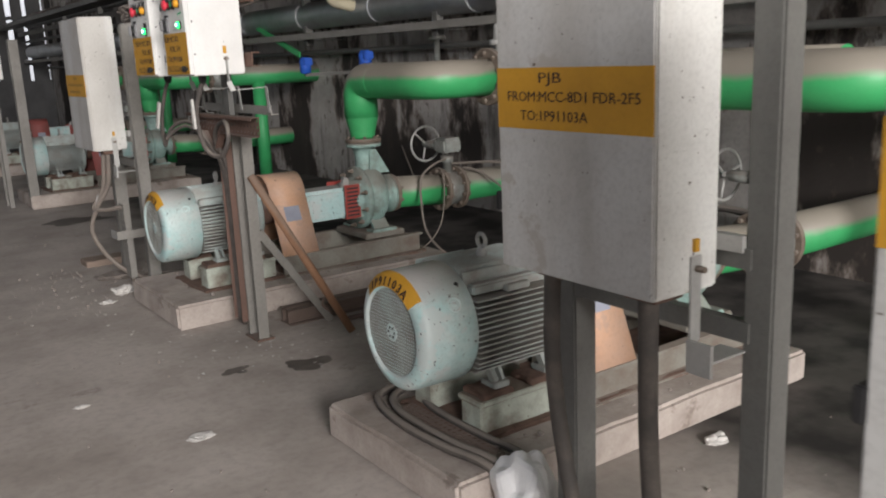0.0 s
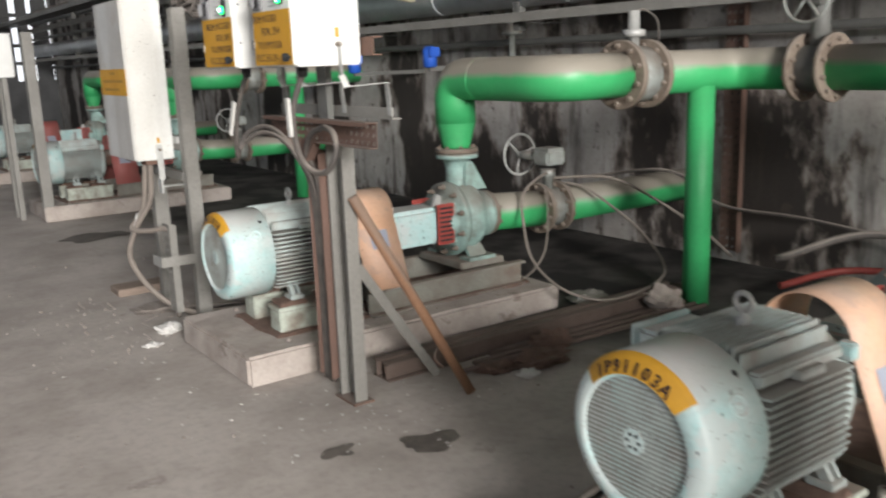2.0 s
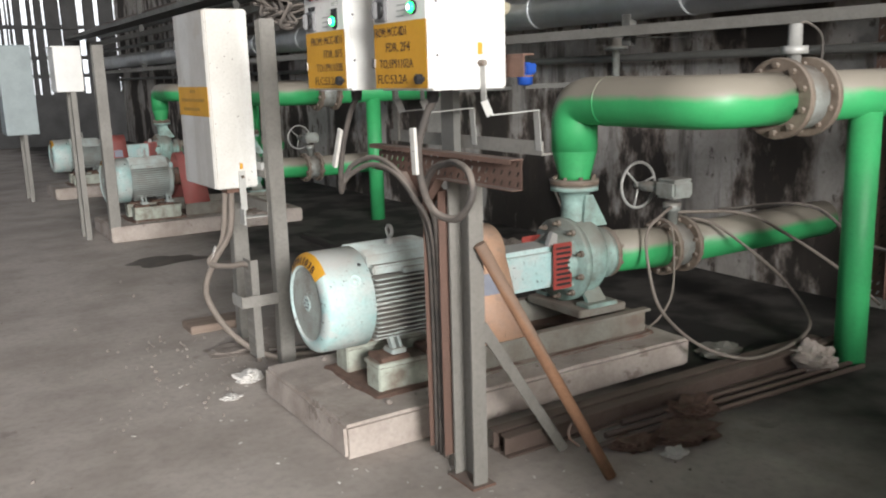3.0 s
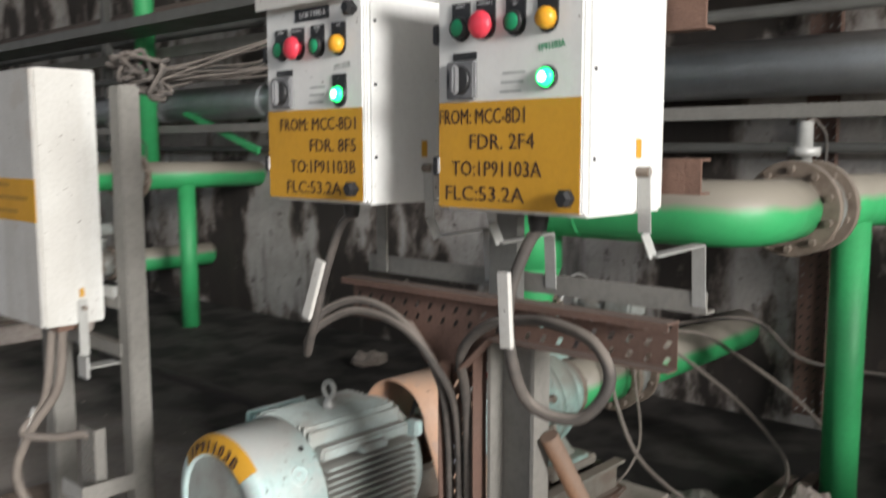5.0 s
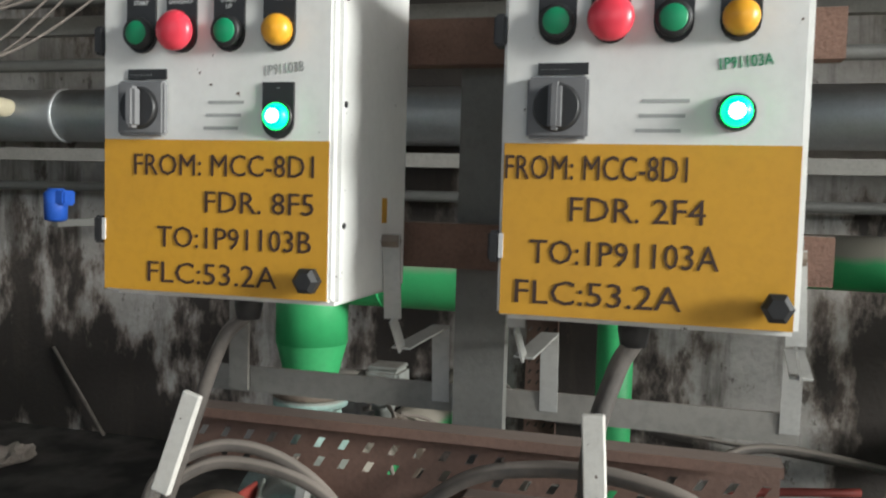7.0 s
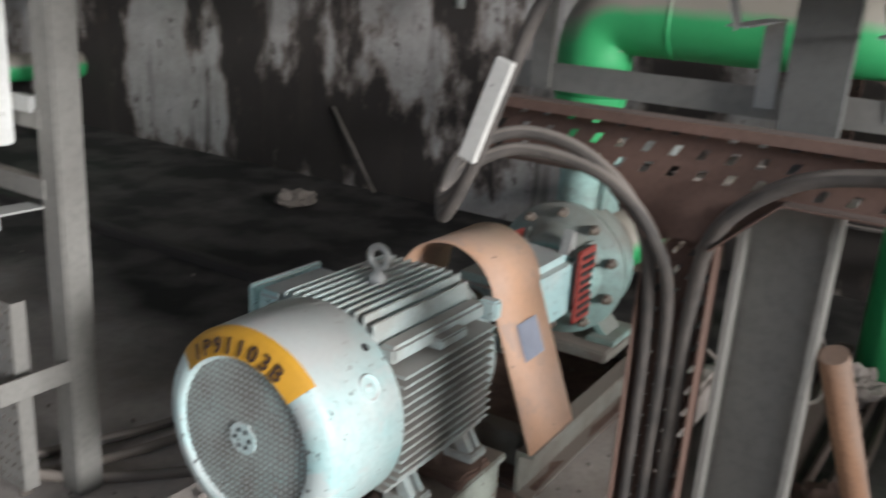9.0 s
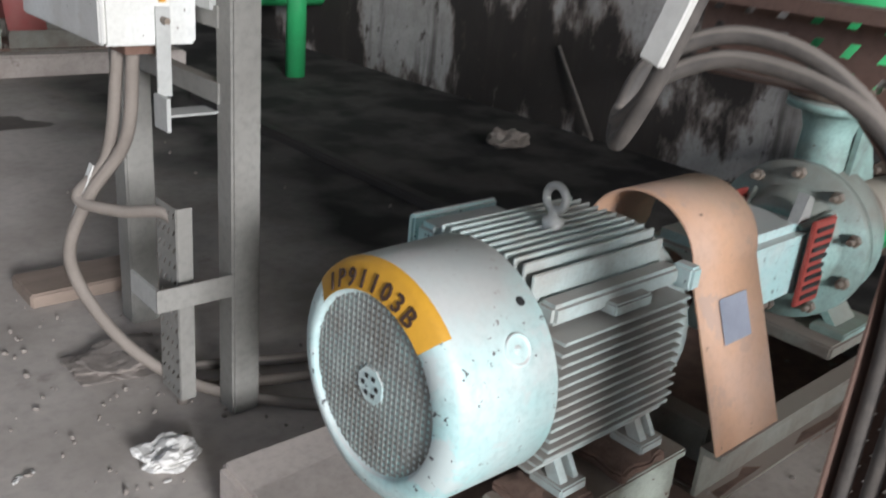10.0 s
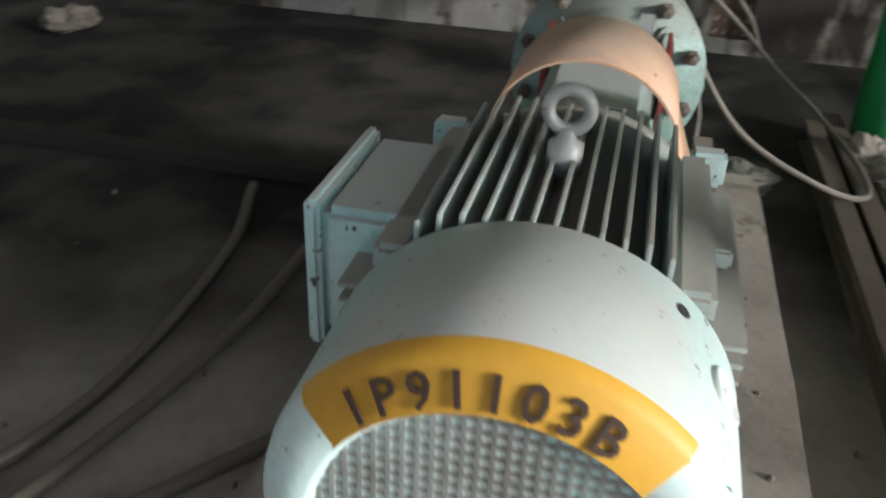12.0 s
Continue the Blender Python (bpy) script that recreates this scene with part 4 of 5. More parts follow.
part("upright", box(B(), 1.757, 4.455, 1.178, 1.785, 4.535, 1.9), STEELD, st, "dark upright behind the boxes")
part("brace", obox(B(), (1.862, 4.46, 0.62), (2.29, 4.5, 0.0), 0.045, 0.008, (0, 1, 0)), STEEL, st, "grey flat brace")
part("brace", sweep(B(), [(1.822, 4.406, 0.945), (2.26, 4.19, 0.015)], 0.023, 12), BRACE, st, "rust orange pipe brace")
part("hook", sweep(B(), smooth_line([(2.2, 4.255, 0.17), (2.16, 4.29, 0.22), (2.13, 4.28, 0.18), (2.16, 4.26, 0.14)]), 0.006, 8), RUST, st)

# earthing strip: down the flank, twisted, over and down to the angle
def earth_strip(y):
    bm = B()
    obox(bm, (1.61, y + 0.025, 1.58), (1.61, y + 0.02, 1.46), 0.025, 0.003, (1, 0, 0))
    obox(bm, (1.61, y + 0.02, 1.46), (1.625, y + 0.01, 1.415), 0.025, 0.003, (0, 1, 0))
    obox(bm, (1.62, y + 0.01, 1.417), (1.79, y, 1.425), 0.028, 0.003)
    obox(bm, (1.79, y, 1.427), (1.8, y, 1.3), 0.028, 0.003, (1, 0, 0))
    solid("earth_strip", bm, LIGHTM, "bent galvanised earthing strip from box to stand", "earth strip", "earthing strips")


earth_strip(4.035)
earth_strip(4.567)
earth_strip(4.39)


# perforated cable tray: cross piece with curved shoulders and an upright run beside the post
def perforated(bm, y0, y1, z0, z1, x, thick, pitch_y, pitch_z, hw, hh, inside=lambda y, z: True):
    """A sheet in the plane x with slots left open: cells made as four strips round each slot."""
    ny, nz = max(1, round((y1 - y0) / pitch_y)), max(1, round((z1 - z0) / pitch_z))
    dy, dz = (y1 - y0) / ny, (z1 - z0) / nz
    for i in range(ny):
        for k in range(nz):
            a, c = y0 + i * dy, z0 + k * dz
            my, mz = a + dy / 2, c + dz / 2
            if not inside(my, mz):
                continue
            lean = hh * 0.6
            o = [bm.verts.new(p) for p in ((x, a, c), (x, a + dy, c), (x, a + dy, c + dz), (x, a, c + dz))]
            q = [bm.verts.new(p) for p in ((x, my - hw + lean, mz - hh), (x, my + hw + lean, mz - hh), (x, my + hw - lean, mz + hh), (x, my - hw - lean, mz + hh))]
            for j in range(4):
                bm.faces.new((o[j], o[(j + 1) % 4], q[(j + 1) % 4], q[j]))
    bmesh.ops.remove_doubles(bm, verts=bm.verts[:], dist=1e-5)
    bmesh.ops.solidify(bm, geom=bm.faces[:], thickness=thick)
    return bm


tr = thing("cable_tray", "rusty brown perforated cable tray fixed on the stand", "cable tray")
part("tray_sheet", perforated(B(), 4.05, 4.99, 1.18, 1.275, 1.745, 0.002, 0.042, 0.0317, 0.006, 0.0085), TRAYM, tr)
part("gusset", prism(B(), [(4.5, 1.18), (4.588, 1.095), (4.684, 1.095), (4.772, 1.18)], "x", 1.7435, 1.7455), TRAYM, tr)
part("tray_rim", prism(B(), [(1.7, 1.278), (1.75, 1.278), (1.75, 1.274), (1.703, 1.274), (1.703, 1.262), (1.7, 1.262)], "y", 4.05, 4.99), TRAYM, tr)
for a, b in (((4.99, 1.18), (4.772, 1.18)), ((4.772, 1.18), (4.684, 1.095)), ((4.588, 1.095), (4.5, 1.18)), ((4.5, 1.18), (4.05, 1.18))):
    part("tray_flange", obox(B(), (1.725, *a), (1.725, *b), 0.04, 0.003, (0, a[1] - b[1], b[0] - a[0])), TRAYM, tr)
part("tray_upright", perforated(B(), 4.596, 4.704, 0.08, 1.12, 1.82, 0.002, 0.024, 0.04, 0.0045, 0.011), TRAYM, tr)
for y in (4.592, 4.704):
    part("tray_side", box(B(), 1.768, y, 0.08, 1.819, y + 0.003, 1.12), TRAYM, tr)
part("tray_neck", prism(B(), [(1.747, 1.18), (1.818, 1.1), (1.822, 1.1), (1.75, 1.182)], "y", 4.6, 4.7), TRAYM, tr)


def cable(name, pts, r, material, label, n=8, group="cables"):
    return solid(name, sweep(B(), smooth_line(pts, n), r, 10), material, label, "cable", group)


# motor cables that climb the tray, arch over its shoulders and run up into the boxes
for k in (0, 1):
    d = 0.027 * k
    cable("motor_cable", [(1.79, 4.685 - 1.2 * d, 0.06), (1.79, 4.685 - 1.2 * d, 0.6), (1.775, 4.685 - 1.2 * d, 0.95), (1.715, 4.7 - d, 1.12 - d), (1.68, 4.78 - d, 1.21 - d), (1.65, 4.88, 1.235 - d), (1.6, 4.95, 1.2 - d), (1.57, 4.965, 1.14), (1.55, 4.95, 1.105 + d), (1.528, 4.9, 1.18), (1.525, 4.855, 1.3), (1.545, 4.82, 1.42), (1.552, 4.785, 1.46)], 0.0105, CABLE, "dusty black motor cable strapped along the tray")
cable("motor_cable", [(1.79, 4.622, 0.06), (1.79, 4.622, 0.6), (1.775, 4.618, 0.98), (1.71, 4.58, 1.13), (1.69, 4.49, 1.215), (1.68, 4.38, 1.245), (1.65, 4.27, 1.255), (1.62, 4.16, 1.235), (1.6, 4.115, 1.17), (1.58, 4.17, 1.095), (1.55, 4.26, 1.11), (1.525, 4.29, 1.2), (1.52, 4.295, 1.32), (1.54, 4.27, 1.42), (1.552, 4.25, 1.46)], 0.0125, CABLE, "dusty black cable looped below the control box")
solid("cable_splint", obox(B(), (1.509, 4.843, 1.352), (1.497, 4.886, 1.21), 0.028, 0.012, (1, 0, 0), 0.002), WHITE2, "white cable tag strip tied on the cable", "cable tag", "cable tags")
solid("cable_splint", obox(B(), (1.499, 4.291, 1.378), (1.499, 4.282, 1.23), 0.028, 0.012, (1, 0, 0), 0.002), WHITE2, "white cable tag strip tied on the cable", "cable tag", "cable tags")


# ---- junction boxes on posts ----
def junction_box(at, written):
    """Tall worn white box on two posts; at is the lower front corner that faces the gateway."""
    t = thing("junction_box", "tall worn white junction box with yellow stripe on steel posts", "junction box", at, "power junction boxes")
    W, H, D = 0.53, 0.915, 0.235
    part("body", box(B(), 0.012, 0.004, 0.0, D, W - 0.004, H, 0.007), WHITE2, t)
    # the door's shade against the flank is put into its paint, along with dirt
    door = part("door", box(B(), 0.0, 0.0, 0.004, 0.0115, W, H - 0.004, 0.004), WHITE3, t, "dirty white door, greyed for the dimmer light on its side")
    part("stripe", box(B(), -0.0012, 0.001, 0.378, 0.002, W - 0.001, 0.53), YELLOW, door, "yellow painted stripe")
    if written:
        for txt, y, w, z in (("PJB", 0.372, 0.08, 0.493), ("FROM:MCC-8D1 FDR-2F5", 0.49, 0.45, 0.447), ("TO:1P91103A", 0.44, 0.24, 0.4)):
            words("lettering", txt, 0.036, on_face(-0.0016, y, z), INK, door, 0.0006, width=w)
    else:
        for y, w, z in ((0.31, 0.1, 0.498), (0.48, 0.42, 0.452), (0.45, 0.3, 0.404)):
            part("faded_lettering", box(B(), -0.0018, y - w, z, 0.0, y, z + 0.016), FADEINK, door, "faded unreadable lettering")
    for z in (0.18, 0.75):
        part("hinge", box(B(), -0.006, W - 0.004, z - 0.025, 0.02, W + 0.014, z + 0.025, 0.003), BLACK, t)
    for y in (0.11, 0.43):
        part("gland_plate", box(B(), 0.08, y - 0.05, -0.03, 0.18, y + 0.05, 0.006, 0.002), RUST, t)
    part("strap", box(B(), 0.13, -0.004, -0.12, 0.165, 0.002, 0.09), LIGHTM, t, "galvanised strap")
    part("strap_bolt", lathe(B(), [(-0.03, 0.008), (0.004, 0.008)], (0.147, 0, 0.06), "y", 6, False), FLANGE, t)
    part("strap_tag", box(B(), 0.14, -0.006, 0.1, 0.155, 0.0035, 0.13), YELLOW, t)
    return t


def post_frame(at, paint=None):
    t = thing("post_frame", "grey square steel posts with cross pieces", "frame", at, "junction box posts")
    paint = paint or STEEL
    part("post", box(B(), 0.25, -0.14, -0.98, 0.33, -0.06, 0.86, 0.006), paint, t)
    part("rear_post", box(B(), 0.24, 0.5, -0.98, 0.33, 0.59, 0.5, 0.006), paint, t)
    for z in (-0.19,):
        bm = box(B(), 0.13, -0.07, z + 0.035, 0.25, -0.0, z + 0.04)
        box(bm, 0.12, -0.07, z, 0.13, 0.0, z + 0.08)
        part("bracket", bm, LIGHTM, t, "galvanised angle bracket")
    part("bracket", prism(B(), [(0.05, -0.62), (0.05, -0.56), (0.056, -0.56), (0.056, -0.614), (0.105, -0.614), (0.105, -0.62)], "y", -0.13, 0.02), LIGHTM, t, "light angle bracket")
    part("bracket_arm", box(B(), 0.05, -0.136, -0.62, 0.26, -0.13, -0.56), paint, t)
    part("cross_bar", box(B(), 0.245, -0.08, -0.13, 0.28, 0.52, -0.08), paint, t)
    part("cross_bar", box(B(), 0.245, -0.08, 0.05, 0.275, 0.52, 0.1), paint, t)
    part("stub", box(B(), 0.235, -0.062, 0.09, 0.26, 0.02, 0.13), LIGHTM, t)
    return t


def conduit_tray(at):
    t = thing("conduit_tray", "dusty grey perforated cable sleeve beside the post", "cable tray", at, "conduit trays")
    bm = perforated(B(), -0.08, 0.03, -0.92, -0.38, 0.13, 0.002, 0.0275, 0.045, 0.005, 0.008)
    part("sheet", bm, STEEL, t)
    part("side", box(B(), 0.13, -0.084, -0.92, 0.17, -0.08, -0.38), STEEL, t)
    return t


def cable_drop(at):
    t = thing("supply_cable", "dusty brown cables looping from box to floor", "cable", at, "supply cables")
    part("cable", sweep(B(), smooth_line([(0.12, 0.11, -0.02), (0.1, 0.13, -0.25), (0.02, 0.2, -0.42), (-0.03, 0.22, -0.6), (0.05, 0.12, -0.8), (0.2, 0.0, -0.93), (0.42, -0.2, -0.965), (0.8, -0.5, -0.965)]), 0.017, 10), CABLEG, t)
    part("cable", sweep(B(), smooth_line([(0.1, 0.15, -0.02), (0.07, 0.18, -0.3), (0.0, 0.22, -0.42), (0.06, 0.1, -0.43), (0.14, -0.03, -0.42), (0.15, -0.045, -0.6), (0.15, -0.045, -0.95)]), 0.016, 10), CABLEG, t)
    part("tag_strip", obox(B(), (0.035, 0.2, -0.33), (-0.02, 0.225, -0.5), 0.022, 0.004, (1, 0, 0)), WHITE2, t, "white cable tag strip")
    return t


PL, PA = (1.478, 6.33, 0.98), (1.445, 1.258, 0.975)
for f in (post_frame, conduit_tray, cable_drop):
    f(PL)
post_frame(PA, STEELD)
cable("supply_cable", [(1.53, 1.68, 0.97), (1.535, 1.69, 0.7), (1.55, 1.66, 0.4), (1.6, 1.62, 0.02)], 0.024, CABLE, "thick black supply cable under the junction box")
cable("supply_cable", [(1.56, 1.37, 0.97), (1.57, 1.375, 0.6), (1.6, 1.38, 0.3), (1.63, 1.38, 0.02)], 0.026, CABLE, "thick black supply cable under the junction box")
junction_box(PL, False)
junction_box(PA, True)
junction_box((0.97, -0.02, 0.93), False)
post_frame((0.97, -0.02, 0.98), STEELD)

# far boxes
for at, w, h, d, m in (((1.45, 11.0, 1.47), 0.36, 0.42, 0.25, WHITE), ((1.3, 14.6, 0.9), 0.55, 1.15, 0.4, PALE)):
    t = thing("far_panel", "small weathered panel box on thin legs", "panel", at, "far panels")
    part("body", box(B(), 0, 0, 0, d, w, h, 0.008), m, t)
    part("lip", box(B(), -0.02, -0.01, h, d + 0.01, w + 0.01, h + 0.012, 0.003), m, t)
    for y in (0.06, w - 0.06):
        part("leg", box(B(), d * 0.5, y - 0.025, -at[2], d * 0.5 + 0.05, y + 0.025, 0.01), STEEL, t)
part_post = thing("leaning_post", "grey steel post beside the far motor", "post", (1.75, 10.7, 0))
part("post", box(B(), 0, 0, 0, 0.1, 0.1, 1.9, 0.005), STEEL, part_post)

# ---- overhead pipes and rack along the wall ----
t = thing("clad_pipe", "large aluminium-clad pipe along the wall", "pipe")
y = -6.9
while y < 25.5:
    part("cladding", lathe(B(), [(y, 0.152), (y + 0.01, 0.158), (y + 0.03, 0.15), (y + 1.62, 0.15)], (4.72, 0, 2.03), "y", 32), CLAD, t)
    y += 1.62
t = thing("pipe_rack", "dusty grey steel rack carrying the wall pipes", "rack")
for x, z, h in ((4.5, 2.5, 0.1), (4.55, 1.8, 0.07)):
    a, c = z - h / 2, z + h / 2
    bm = prism(B(), [(x, a), (x, c), (x + 0.06, c), (x + 0.06, c - 0.01), (x + 0.01, c - 0.01), (x + 0.01, a + 0.01), (x + 0.06, a + 0.01), (x + 0.06, a)], "y", -6.9, 25.8)
    part("long_beam", bm, STEEL, t)
for y in (-4.0, -1.0, 2.0, 6.6, 9.2, 12.0, 15.0, 18.0, 21.0):
    bm = box(B(), 4.62, y, 1.7, 4.72, y + 0.008, 3.4)
    box(bm, 4.62, y - 0.04, 1.7, 4.628, y + 0.04, 3.4)
    part("rack_post", bm, STEELD, t)
    part("rack_arm", box(B(), 4.5, y - 0.03, 1.755, 5.25, y + 0.03, 1.76), STEELD, t)
for z, r, x, m in ((2.72, 0.06, 4.75, STEELD), (2.95, 0.09, 4.9, RUST), (2.3, 0.035, 4.6, STEELD), (1.62, 0.03, 5.1, STEELD)):
    solid("wall_pipe", sweep(B(), [(x, -6.9, z), (x, 25.8, z)], r, 16), m, "grimy dark service pipe along the wall", "pipe", "service pipes")
t = thing("overhead_tray", "dark overhead cable tray with bundled cables", "cable tray")
part("tray", box(B(), 3.9, -6.9, 2.62, 4.3, 25.8, 2.64), STEELD, t)
for x in (3.9, 4.297):
    part("side", box(B(), x, -6.9, 2.64, x + 0.003, 25.8, 2.7), STEELD, t)
solid("riser_pipe", lathe(B(), [(1.38, 0.09), (5.4, 0.09)], (4.4, 10.77, 0), "z", 20), GREENV, "green riser pipe beside the wall", "pipe")
solid("insulated_pipe", sweep(B(), fillet([(4.45, 8.25, 5.8), (4.45, 8.25, 2.12), (4.62, 7.95, 2.05)], 0.12), 0.055, 14), CREAM, "cream wrapped pipe that drops to the clad pipe", "pipe")
solid("green_strut", obox(B(), (4.6, 10.48, 1.96), (4.6, 9.33, 1.6), 0.06, 0.02, (1, 0, 0)), GREENV, "green diagonal strut on the pipe rack", "strut")
# small wall valve with blue actuators
t = thing("wall_valve", "dusty small valve on an upright wall pipe", "valve")
part("pipe", lathe(B(), [(1.3, 0.03), (2.45, 0.03)], (4.95, 7.05, 0), "z", 12), VALVE, t)
part("body", lathe(B(), [(1.68, 0.09), (1.71, 0.09), (1.715, 0.05), (1.86, 0.06), (1.98, 0.05), (1.985, 0.09), (2.02, 0.09)], (4.95, 7.05, 0), "z", 20), VALVE, t)
part("handwheel", wheel(B(), (4.8, 7.2, 1.86), "x", 0.08), STEELD, t)
for x, y, z in ((4.4, 7.5, 1.52), (4.42, 8.85, 1.48)):
    t = thing("blue_actuator", "blue painted actuator on a small bracket", "actuator", (x, y, z), "blue actuators")
    part("housing", lathe(B(), [(-0.09, 0.04), (-0.08, 0.06), (0.06, 0.065), (0.09, 0.04)], (0, 0, 0), "z", 12), BLUEP, t)
    part("cap", box(B(), -0.05, -0.09, 0.0, 0.05, 0.04, 0.08, 0.01), BLUEP, t)
    part("bracket", box(B(), -0.01, -0.02, -0.12, 5.26 - x, 0.02, -0.08, 0.003), STEELD, t)
# upright perforated tray on the wall beside the green support pipe
t = thing("wall_tray", "rusty upright perforated tray on the wall", "cable tray")
part("sheet", perforated(B(), 4.84, 5.02, 0.1, 3.2, 5.15, 0.002, 0.045, 0.06, 0.006, 0.012), TRAYM, t)
part("side", box(B(), 5.1, 4.84, 0.1, 5.152, 4.843, 3.2), TRAYM, t)

# ---- floor pieces ----
solid("plank", box(B(), 1.49, 7.1, 0.0, 1.87, 7.3, 0.05, 0.006), WOOD, "dusty timber plank lying on the floor", "plank")
for k in range(3):
    solid("loose_conduit", sweep(B(), [(2.35 + 0.15 * k, 4.42 + 0.06 * k, 0.016), (4.15 + 0.06 * k, 4.36 + 0.06 * k, 0.016)], 0.014, 10), RAILM, "rusty conduit pipe lying on the floor", "conduit", "loose conduits")
for i, (y, x1) in enumerate(((4.62, 4.3), (4.7, 4.2))):
    rail = thing("floor_rail", "rusty steel channel lying on the floor", "rail", (0, y - 0.03, 0), "floor rails")
    part("web", box(B(), 2.05, -0.004, 0.008, x1, 0.004, 0.082), RAILM, rail)
    for z in (0.0, 0.082):
        part("flange", box(B(), 2.05, -0.032, z, x1, 0.032, z + 0.009, 0.003), RAILM, rail)
rnd = random.Random(2)


def crumple(name, at, size, material, label, category, rugged=0.3, seed=1, swell=0.5):
    bm = B()
    bmesh.ops.create_icosphere(bm, subdivisions=4, radius=1.0)
    for v in bm.verts:
        d = 1 + swell * noise.noise(v.co * 1.7 + Vector((seed, 0, 0))) + rugged * abs(noise.noise(v.co * 4 + Vector((0, seed, 0))))
        v.co = Vector((v.co.x * size[0] * d, v.co.y * size[1] * d, max(0.0, (v.co.z * 0.5 + 0.35) * size[2] * d)))
    ob = solid(name, bm, material, label, category)
    ob.location = at
    return ob


crumple("rag", (1.5, 6.1, 0), (0.075, 0.055, 0.05), PAPER, "crumpled white rag on the floor", "rag", seed=3)
crumple("rag", (1.34, 5.9, 0), (0.045, 0.035, 0.02), PAPER, "small crumpled paper scrap on the floor", "paper", seed=8)
crumple("rag", (4.55, 7.95, 0), (0.13, 0.1, 0.1), CABLEG, "dirty grey rag by the wall", "rag", seed=5)
crumple("plastic_bag", (3.75, 4.95, 0), (0.12, 0.1, 0.06), VALVE, "grey crumpled plastic bag on the oily floor", "bag", seed=11)
crumple("heaped_rag", (1.62, 6.62, 0), (0.16, 0.12, 0.035), STONE, "brown rag heap under the junction box", "rag", seed=14)
crumple("white_sack", (1.71, 2.03, 0), (0.1, 0.13, 0.27), SACK, "clean white folded sack standing beside the plinth", "sack", 0.03, seed=21, swell=0.22)
crumple("stone_lump", (3.95, 4.5, 0), (0.12, 0.09, 0.13), CONC, "broken concrete lump on the floor", "rubble", seed=31)


crumple("paper_scrap", (1.076, 3.4, 0), (0.05, 0.035, 0.012), PAPER, "small white paper scrap on the floor", "paper", seed=41)
crumple("paper_scrap", (0.75, 4.1, 0), (0.03, 0.02, 0.01), PAPER, "small white paper scrap on the floor", "paper", seed=43)


crumple("dirt_clod", (2.78, 4.3, 0), (0.13, 0.1, 0.06), CAKED, "dark brown clod of caked dirt by the rails", "dirt", 0.6, seed=51)
crumple("dirt_clod", (2.98, 4.44, 0), (0.1, 0.08, 0.08), CAKED, "dark brown clod of caked dirt by the rails", "dirt", 0.6, seed=53)
crumple("dirt_clod", (2.55, 4.36, 0), (0.09, 0.06, 0.035), CAKED, "dark brown clod of caked dirt by the rails", "dirt", 0.6, seed=55)
crumple("paper_scrap", (2.62, 4.2, 0), (0.05, 0.04, 0.03), PAPER, "crumpled white wrapper in the dirt by the rails", "paper", seed=57)
crumple("paper_scrap", (2.66, 1.98, 0), (0.05, 0.035, 0.03), PAPER, "crumpled white wrapper on the floor beside the plinth", "paper", seed=59)


def stain(x, y, r, seed, stretch=1.5):
    bm = B()
    n = 40
    ring = [bm.verts.new((x + stretch * r * q * math.cos(2 * math.pi * k / n), y + r * q * math.sin(2 * math.pi * k / n), 0.004)) for k in range(n) for q in (1 + 0.6 * noise.noise(Vector((math.cos(2 * math.pi * k / n) * 1.3 + seed, math.sin(2 * math.pi * k / n) * 1.3, 0))),)]
    bm.faces.new(ring)
    tagged(solid("oil_stain", bm, OIL, "dark oil stain soaked into the concrete", "stain", "oil stains"), kind="structure")


stain(1.83, 3.9, 0.085, 1)
stain(1.5, 4.06, 0.055, 5, 1.2)
stain(1.95, 9.5, 0.22, 9)

bm = B()
for i in range(420):
    x, y = rnd.uniform(0.2, 3.2), rnd.uniform(1.5, 9)
    if i % 2:
        x, y = rnd.gauss(1.4, 0.3), rnd.uniform(5.7, 7.2)
    s = rnd.choice((0.003, 0.004, 0.005, 0.007, 0.011)) * rnd.uniform(0.7, 1.2)
    bmesh.ops.create_icosphere(bm, subdivisions=1, radius=s, matrix=pose(x, y, s * 0.4, rnd.uniform(0, 180), rnd.uniform(0, 180), 0) @ Matrix.Diagonal((1, 0.7, 0.5, 1)))
solid("grit", bm, STONE, "loose grit and stone chips on the floor", "grit", kind="stuff")

bm = B()
for i in range(90):
    x, y = (rnd.gauss(1.75, 0.3), rnd.gauss(4.25, 0.25)) if i % 3 else (rnd.gauss(1.25, 0.15), rnd.uniform(4.4, 6.4))
    s = rnd.uniform(0.003, 0.009)
    bmesh.ops.create_icosphere(bm, subdivisions=1, radius=s, matrix=pose(x, y, 0.003, 0, 0, rnd.uniform(0, 180)) @ Matrix.Diagonal((1.6, 0.8, 0.3, 1)))
solid("paint_flakes", bm, PAPER, "fallen white flakes scattered over the concrete", "flakes", kind="stuff")
solid("leaning_rod", sweep(B(), [(5.17, 7.78, 0.01), (5.23, 8.22, 0.545)], 0.012, 10), CABLE, "thin dark rod leaning on the wall", "rod")
t = thing("cable_ladder", "rusty perforated tray strip lying on the plinth", "cable tray", (0, 0, 0))
me = mesh_of(perforated(B(), 2.16, 2.78, -0.04, 0.04, 0.0, 0.002, 0.03, 0.027, 0.005, 0.006), "sheet", TRAYM)
me.transform(Matrix.Translation((1.715, 0, 0.164)) @ pose(0, 0, 0, 0, 90, 0))
sheet = new("sheet", me)
sheet.parent = t

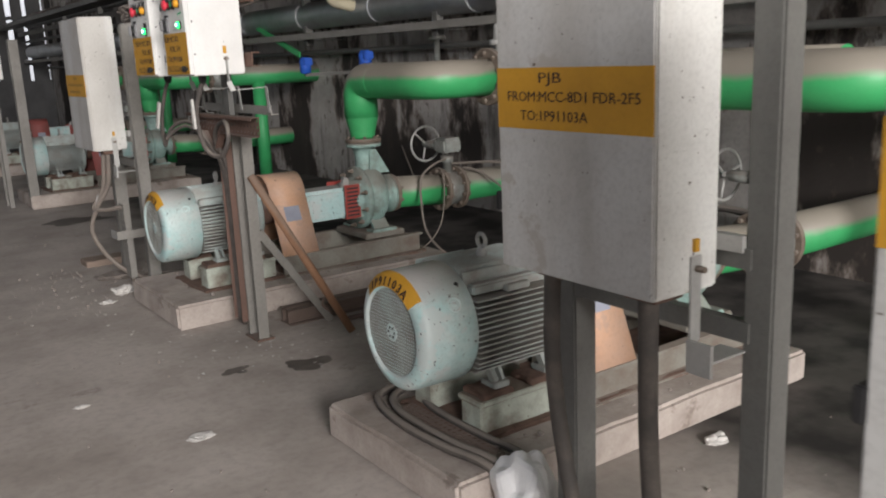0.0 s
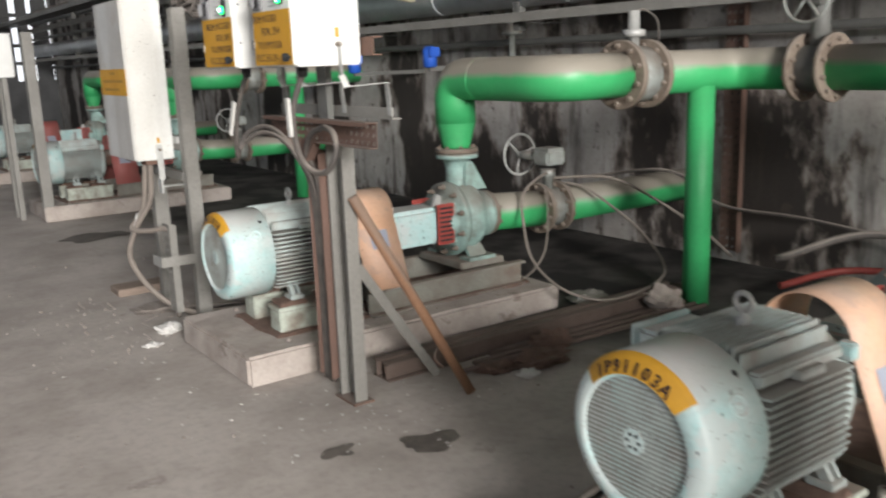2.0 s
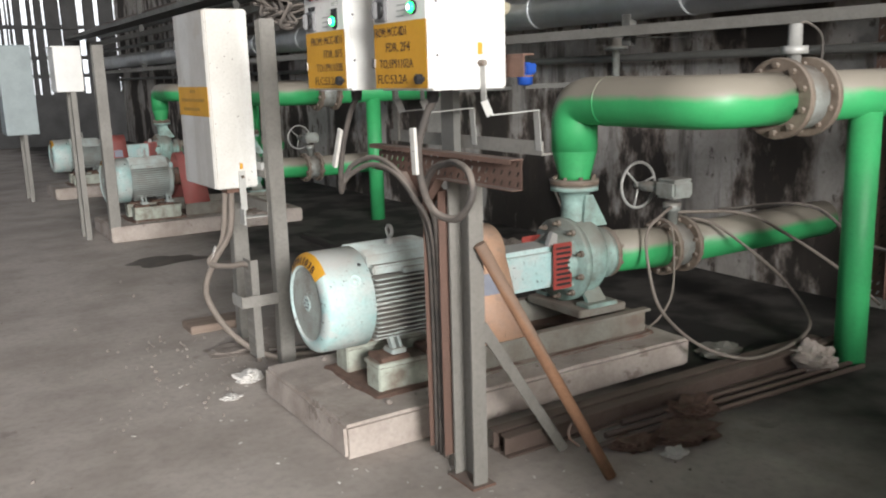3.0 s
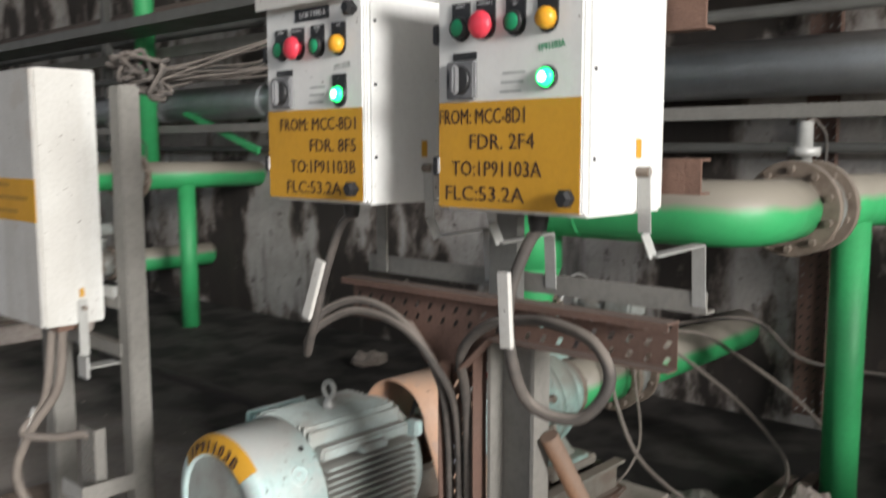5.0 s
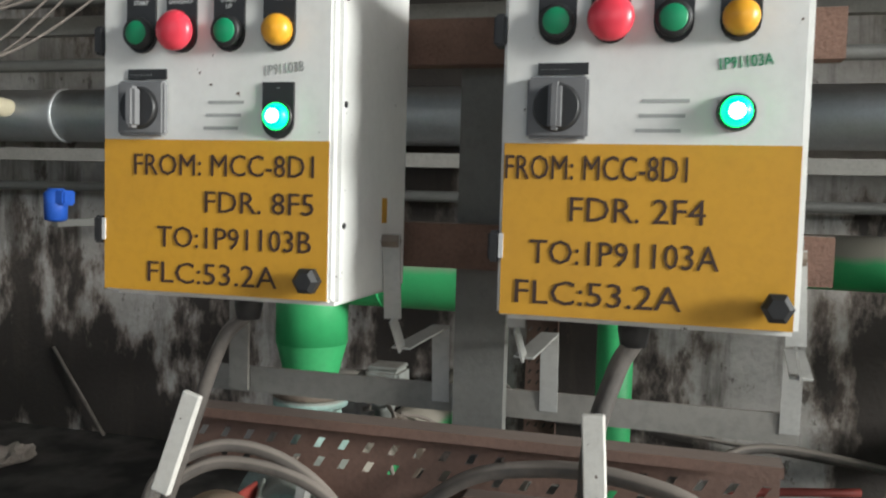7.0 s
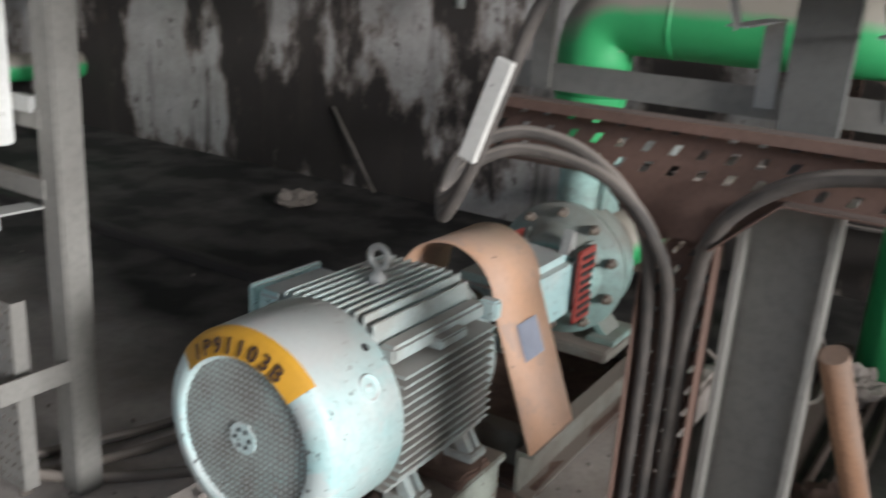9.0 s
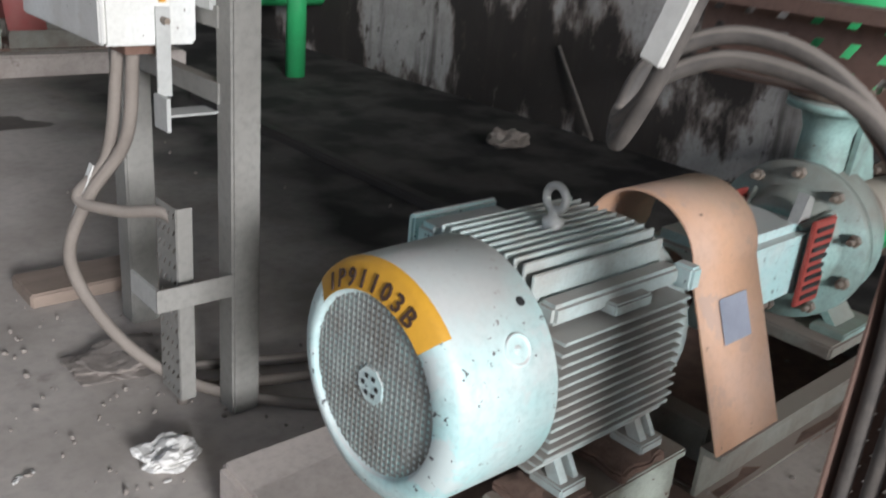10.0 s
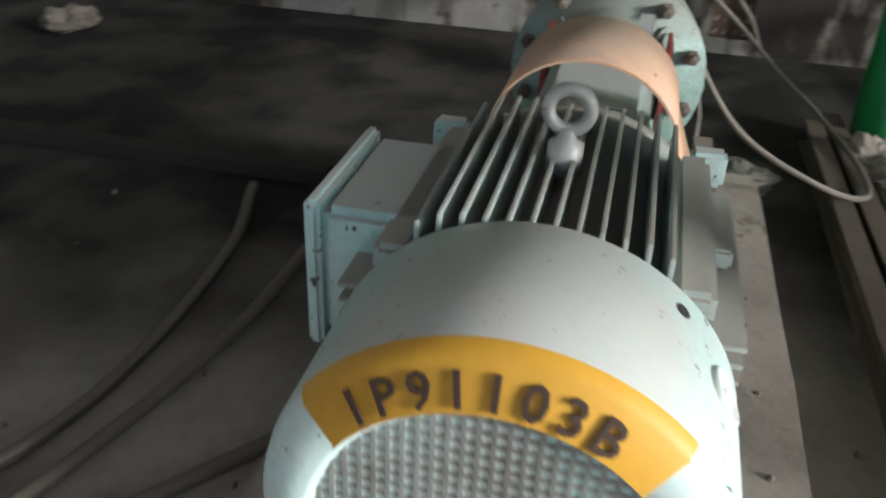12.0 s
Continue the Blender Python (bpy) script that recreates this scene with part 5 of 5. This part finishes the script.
# loose hoses and cables round the suction pipe and on the floor
for pts, r, m in (
    ([(3.84, 5.38, 0.76), (3.62, 5.26, 0.745), (3.49, 5.24, 0.66), (3.42, 5.15, 0.48), (3.356, 5.0, 0.31), (3.352, 4.753, 0.188), (3.53, 4.6, 0.115), (3.85, 4.6, 0.11), (4.15, 4.68, 0.14), (4.26, 4.8, 0.22), (4.25, 4.95, 0.36), (4.178, 5.083, 0.487), (4.05, 5.25, 0.64), (3.95, 5.35, 0.68)], 0.009, CABLEG),
    ([(3.72, 5.5, 0.56), (3.7, 5.28, 0.68), (3.66, 5.2, 0.5), (3.55, 5.12, 0.3), (3.4, 5.15, 0.16), (3.2, 5.25, 0.16)], 0.006, CABLEG),
    ([(3.9, 5.5, 0.7), (4.2, 5.2, 0.7), (4.5, 5.1, 0.55), (4.8, 4.9, 0.3), (5.0, 4.8, 0.1)], 0.01, CABLEG),
    ([(4.3, 5.45, 0.68), (4.7, 5.1, 0.7), (5.0, 4.9, 0.45), (5.15, 4.3, 0.4), (5.15, 3.2, 0.3)], 0.011, CABLE),
    ([(4.6, 4.2, 0.25), (5.0, 3.8, 0.4), (5.1, 3.0, 0.3)], 0.025, CABLE),
    ([(1.95, 3.0, 0.17), (1.72, 2.95, 0.172), (1.635, 2.83, 0.172), (1.6, 2.6, 0.172), (1.61, 2.35, 0.172), (1.65, 2.14, 0.16), (1.7, 2.0, 0.03), (1.68, 1.75, 0.02)], 0.017, CABLE),
    ([(1.98, 2.95, 0.17), (1.76, 2.9, 0.172), (1.672, 2.78, 0.172), (1.65, 2.58, 0.172), (1.655, 2.34, 0.172), (1.69, 2.14, 0.16), (1.74, 2.0, 0.03), (1.72, 1.72, 0.02)], 0.017, CABLE),
    ([(2.0, 2.88, 0.17), (1.84, 2.82, 0.172), (1.785, 2.7, 0.172), (1.77, 2.5, 0.172), (1.775, 2.3, 0.172), (1.8, 2.13, 0.155), (1.84, 2.0, 0.03), (1.8, 1.7, 0.02)], 0.015, CABLE),
    ([(1.7, 6.36, 0.02), (2.0, 6.24, 0.02), (2.5, 6.12, 0.03), (3.0, 6.1, 0.03)], 0.016, CABLEG),
    ([(1.75, 6.46, 0.02), (2.2, 6.3, 0.02), (2.8, 6.3, 0.02), (3.2, 6.4, 0.03)], 0.016, CABLE),
):
    cable("loose_cable", pts, r, m, "dusty loose cable hanging and lying about")
solid("red_hose", sweep(B(), smooth_line([(4.5, 4.1, 0.12), (4.9, 3.9, 0.18), (5.1, 3.3, 0.2)]), 0.022, 10), REDP, "red hose on the floor by the wall", "hose")
rnd = random.Random(6)
t = thing("wire_tangle", "tangle of thin cables above the junction box", "cables")
for i in range(12):
    a = Vector((1.85 + rnd.uniform(-0.05, 0.08), 6.25 + rnd.uniform(-0.08, 0.08), 1.82 + rnd.uniform(0, 0.08)))
    c = Vector((4.1, 7.2 + rnd.uniform(-0.5, 0.8), 2.66))
    mid = (a + c) / 2 + Vector((0, 0, -0.12 + rnd.uniform(-0.1, 0.12)))
    part("wire", sweep(B(), smooth_line([a, mid, c], 10), 0.006, 6), CABLE, t)
for i in range(10):
    bm = B()
    p = [Vector((1.83 + rnd.uniform(-0.09, 0.09), 6.23 + rnd.uniform(-0.09, 0.09), 1.8 + rnd.uniform(0.0, 0.16))) for _ in range(5)]
    sweep(bm, smooth_line(p, 6), 0.009, 6)
    part("wire_loop", bm, CABLE, t)
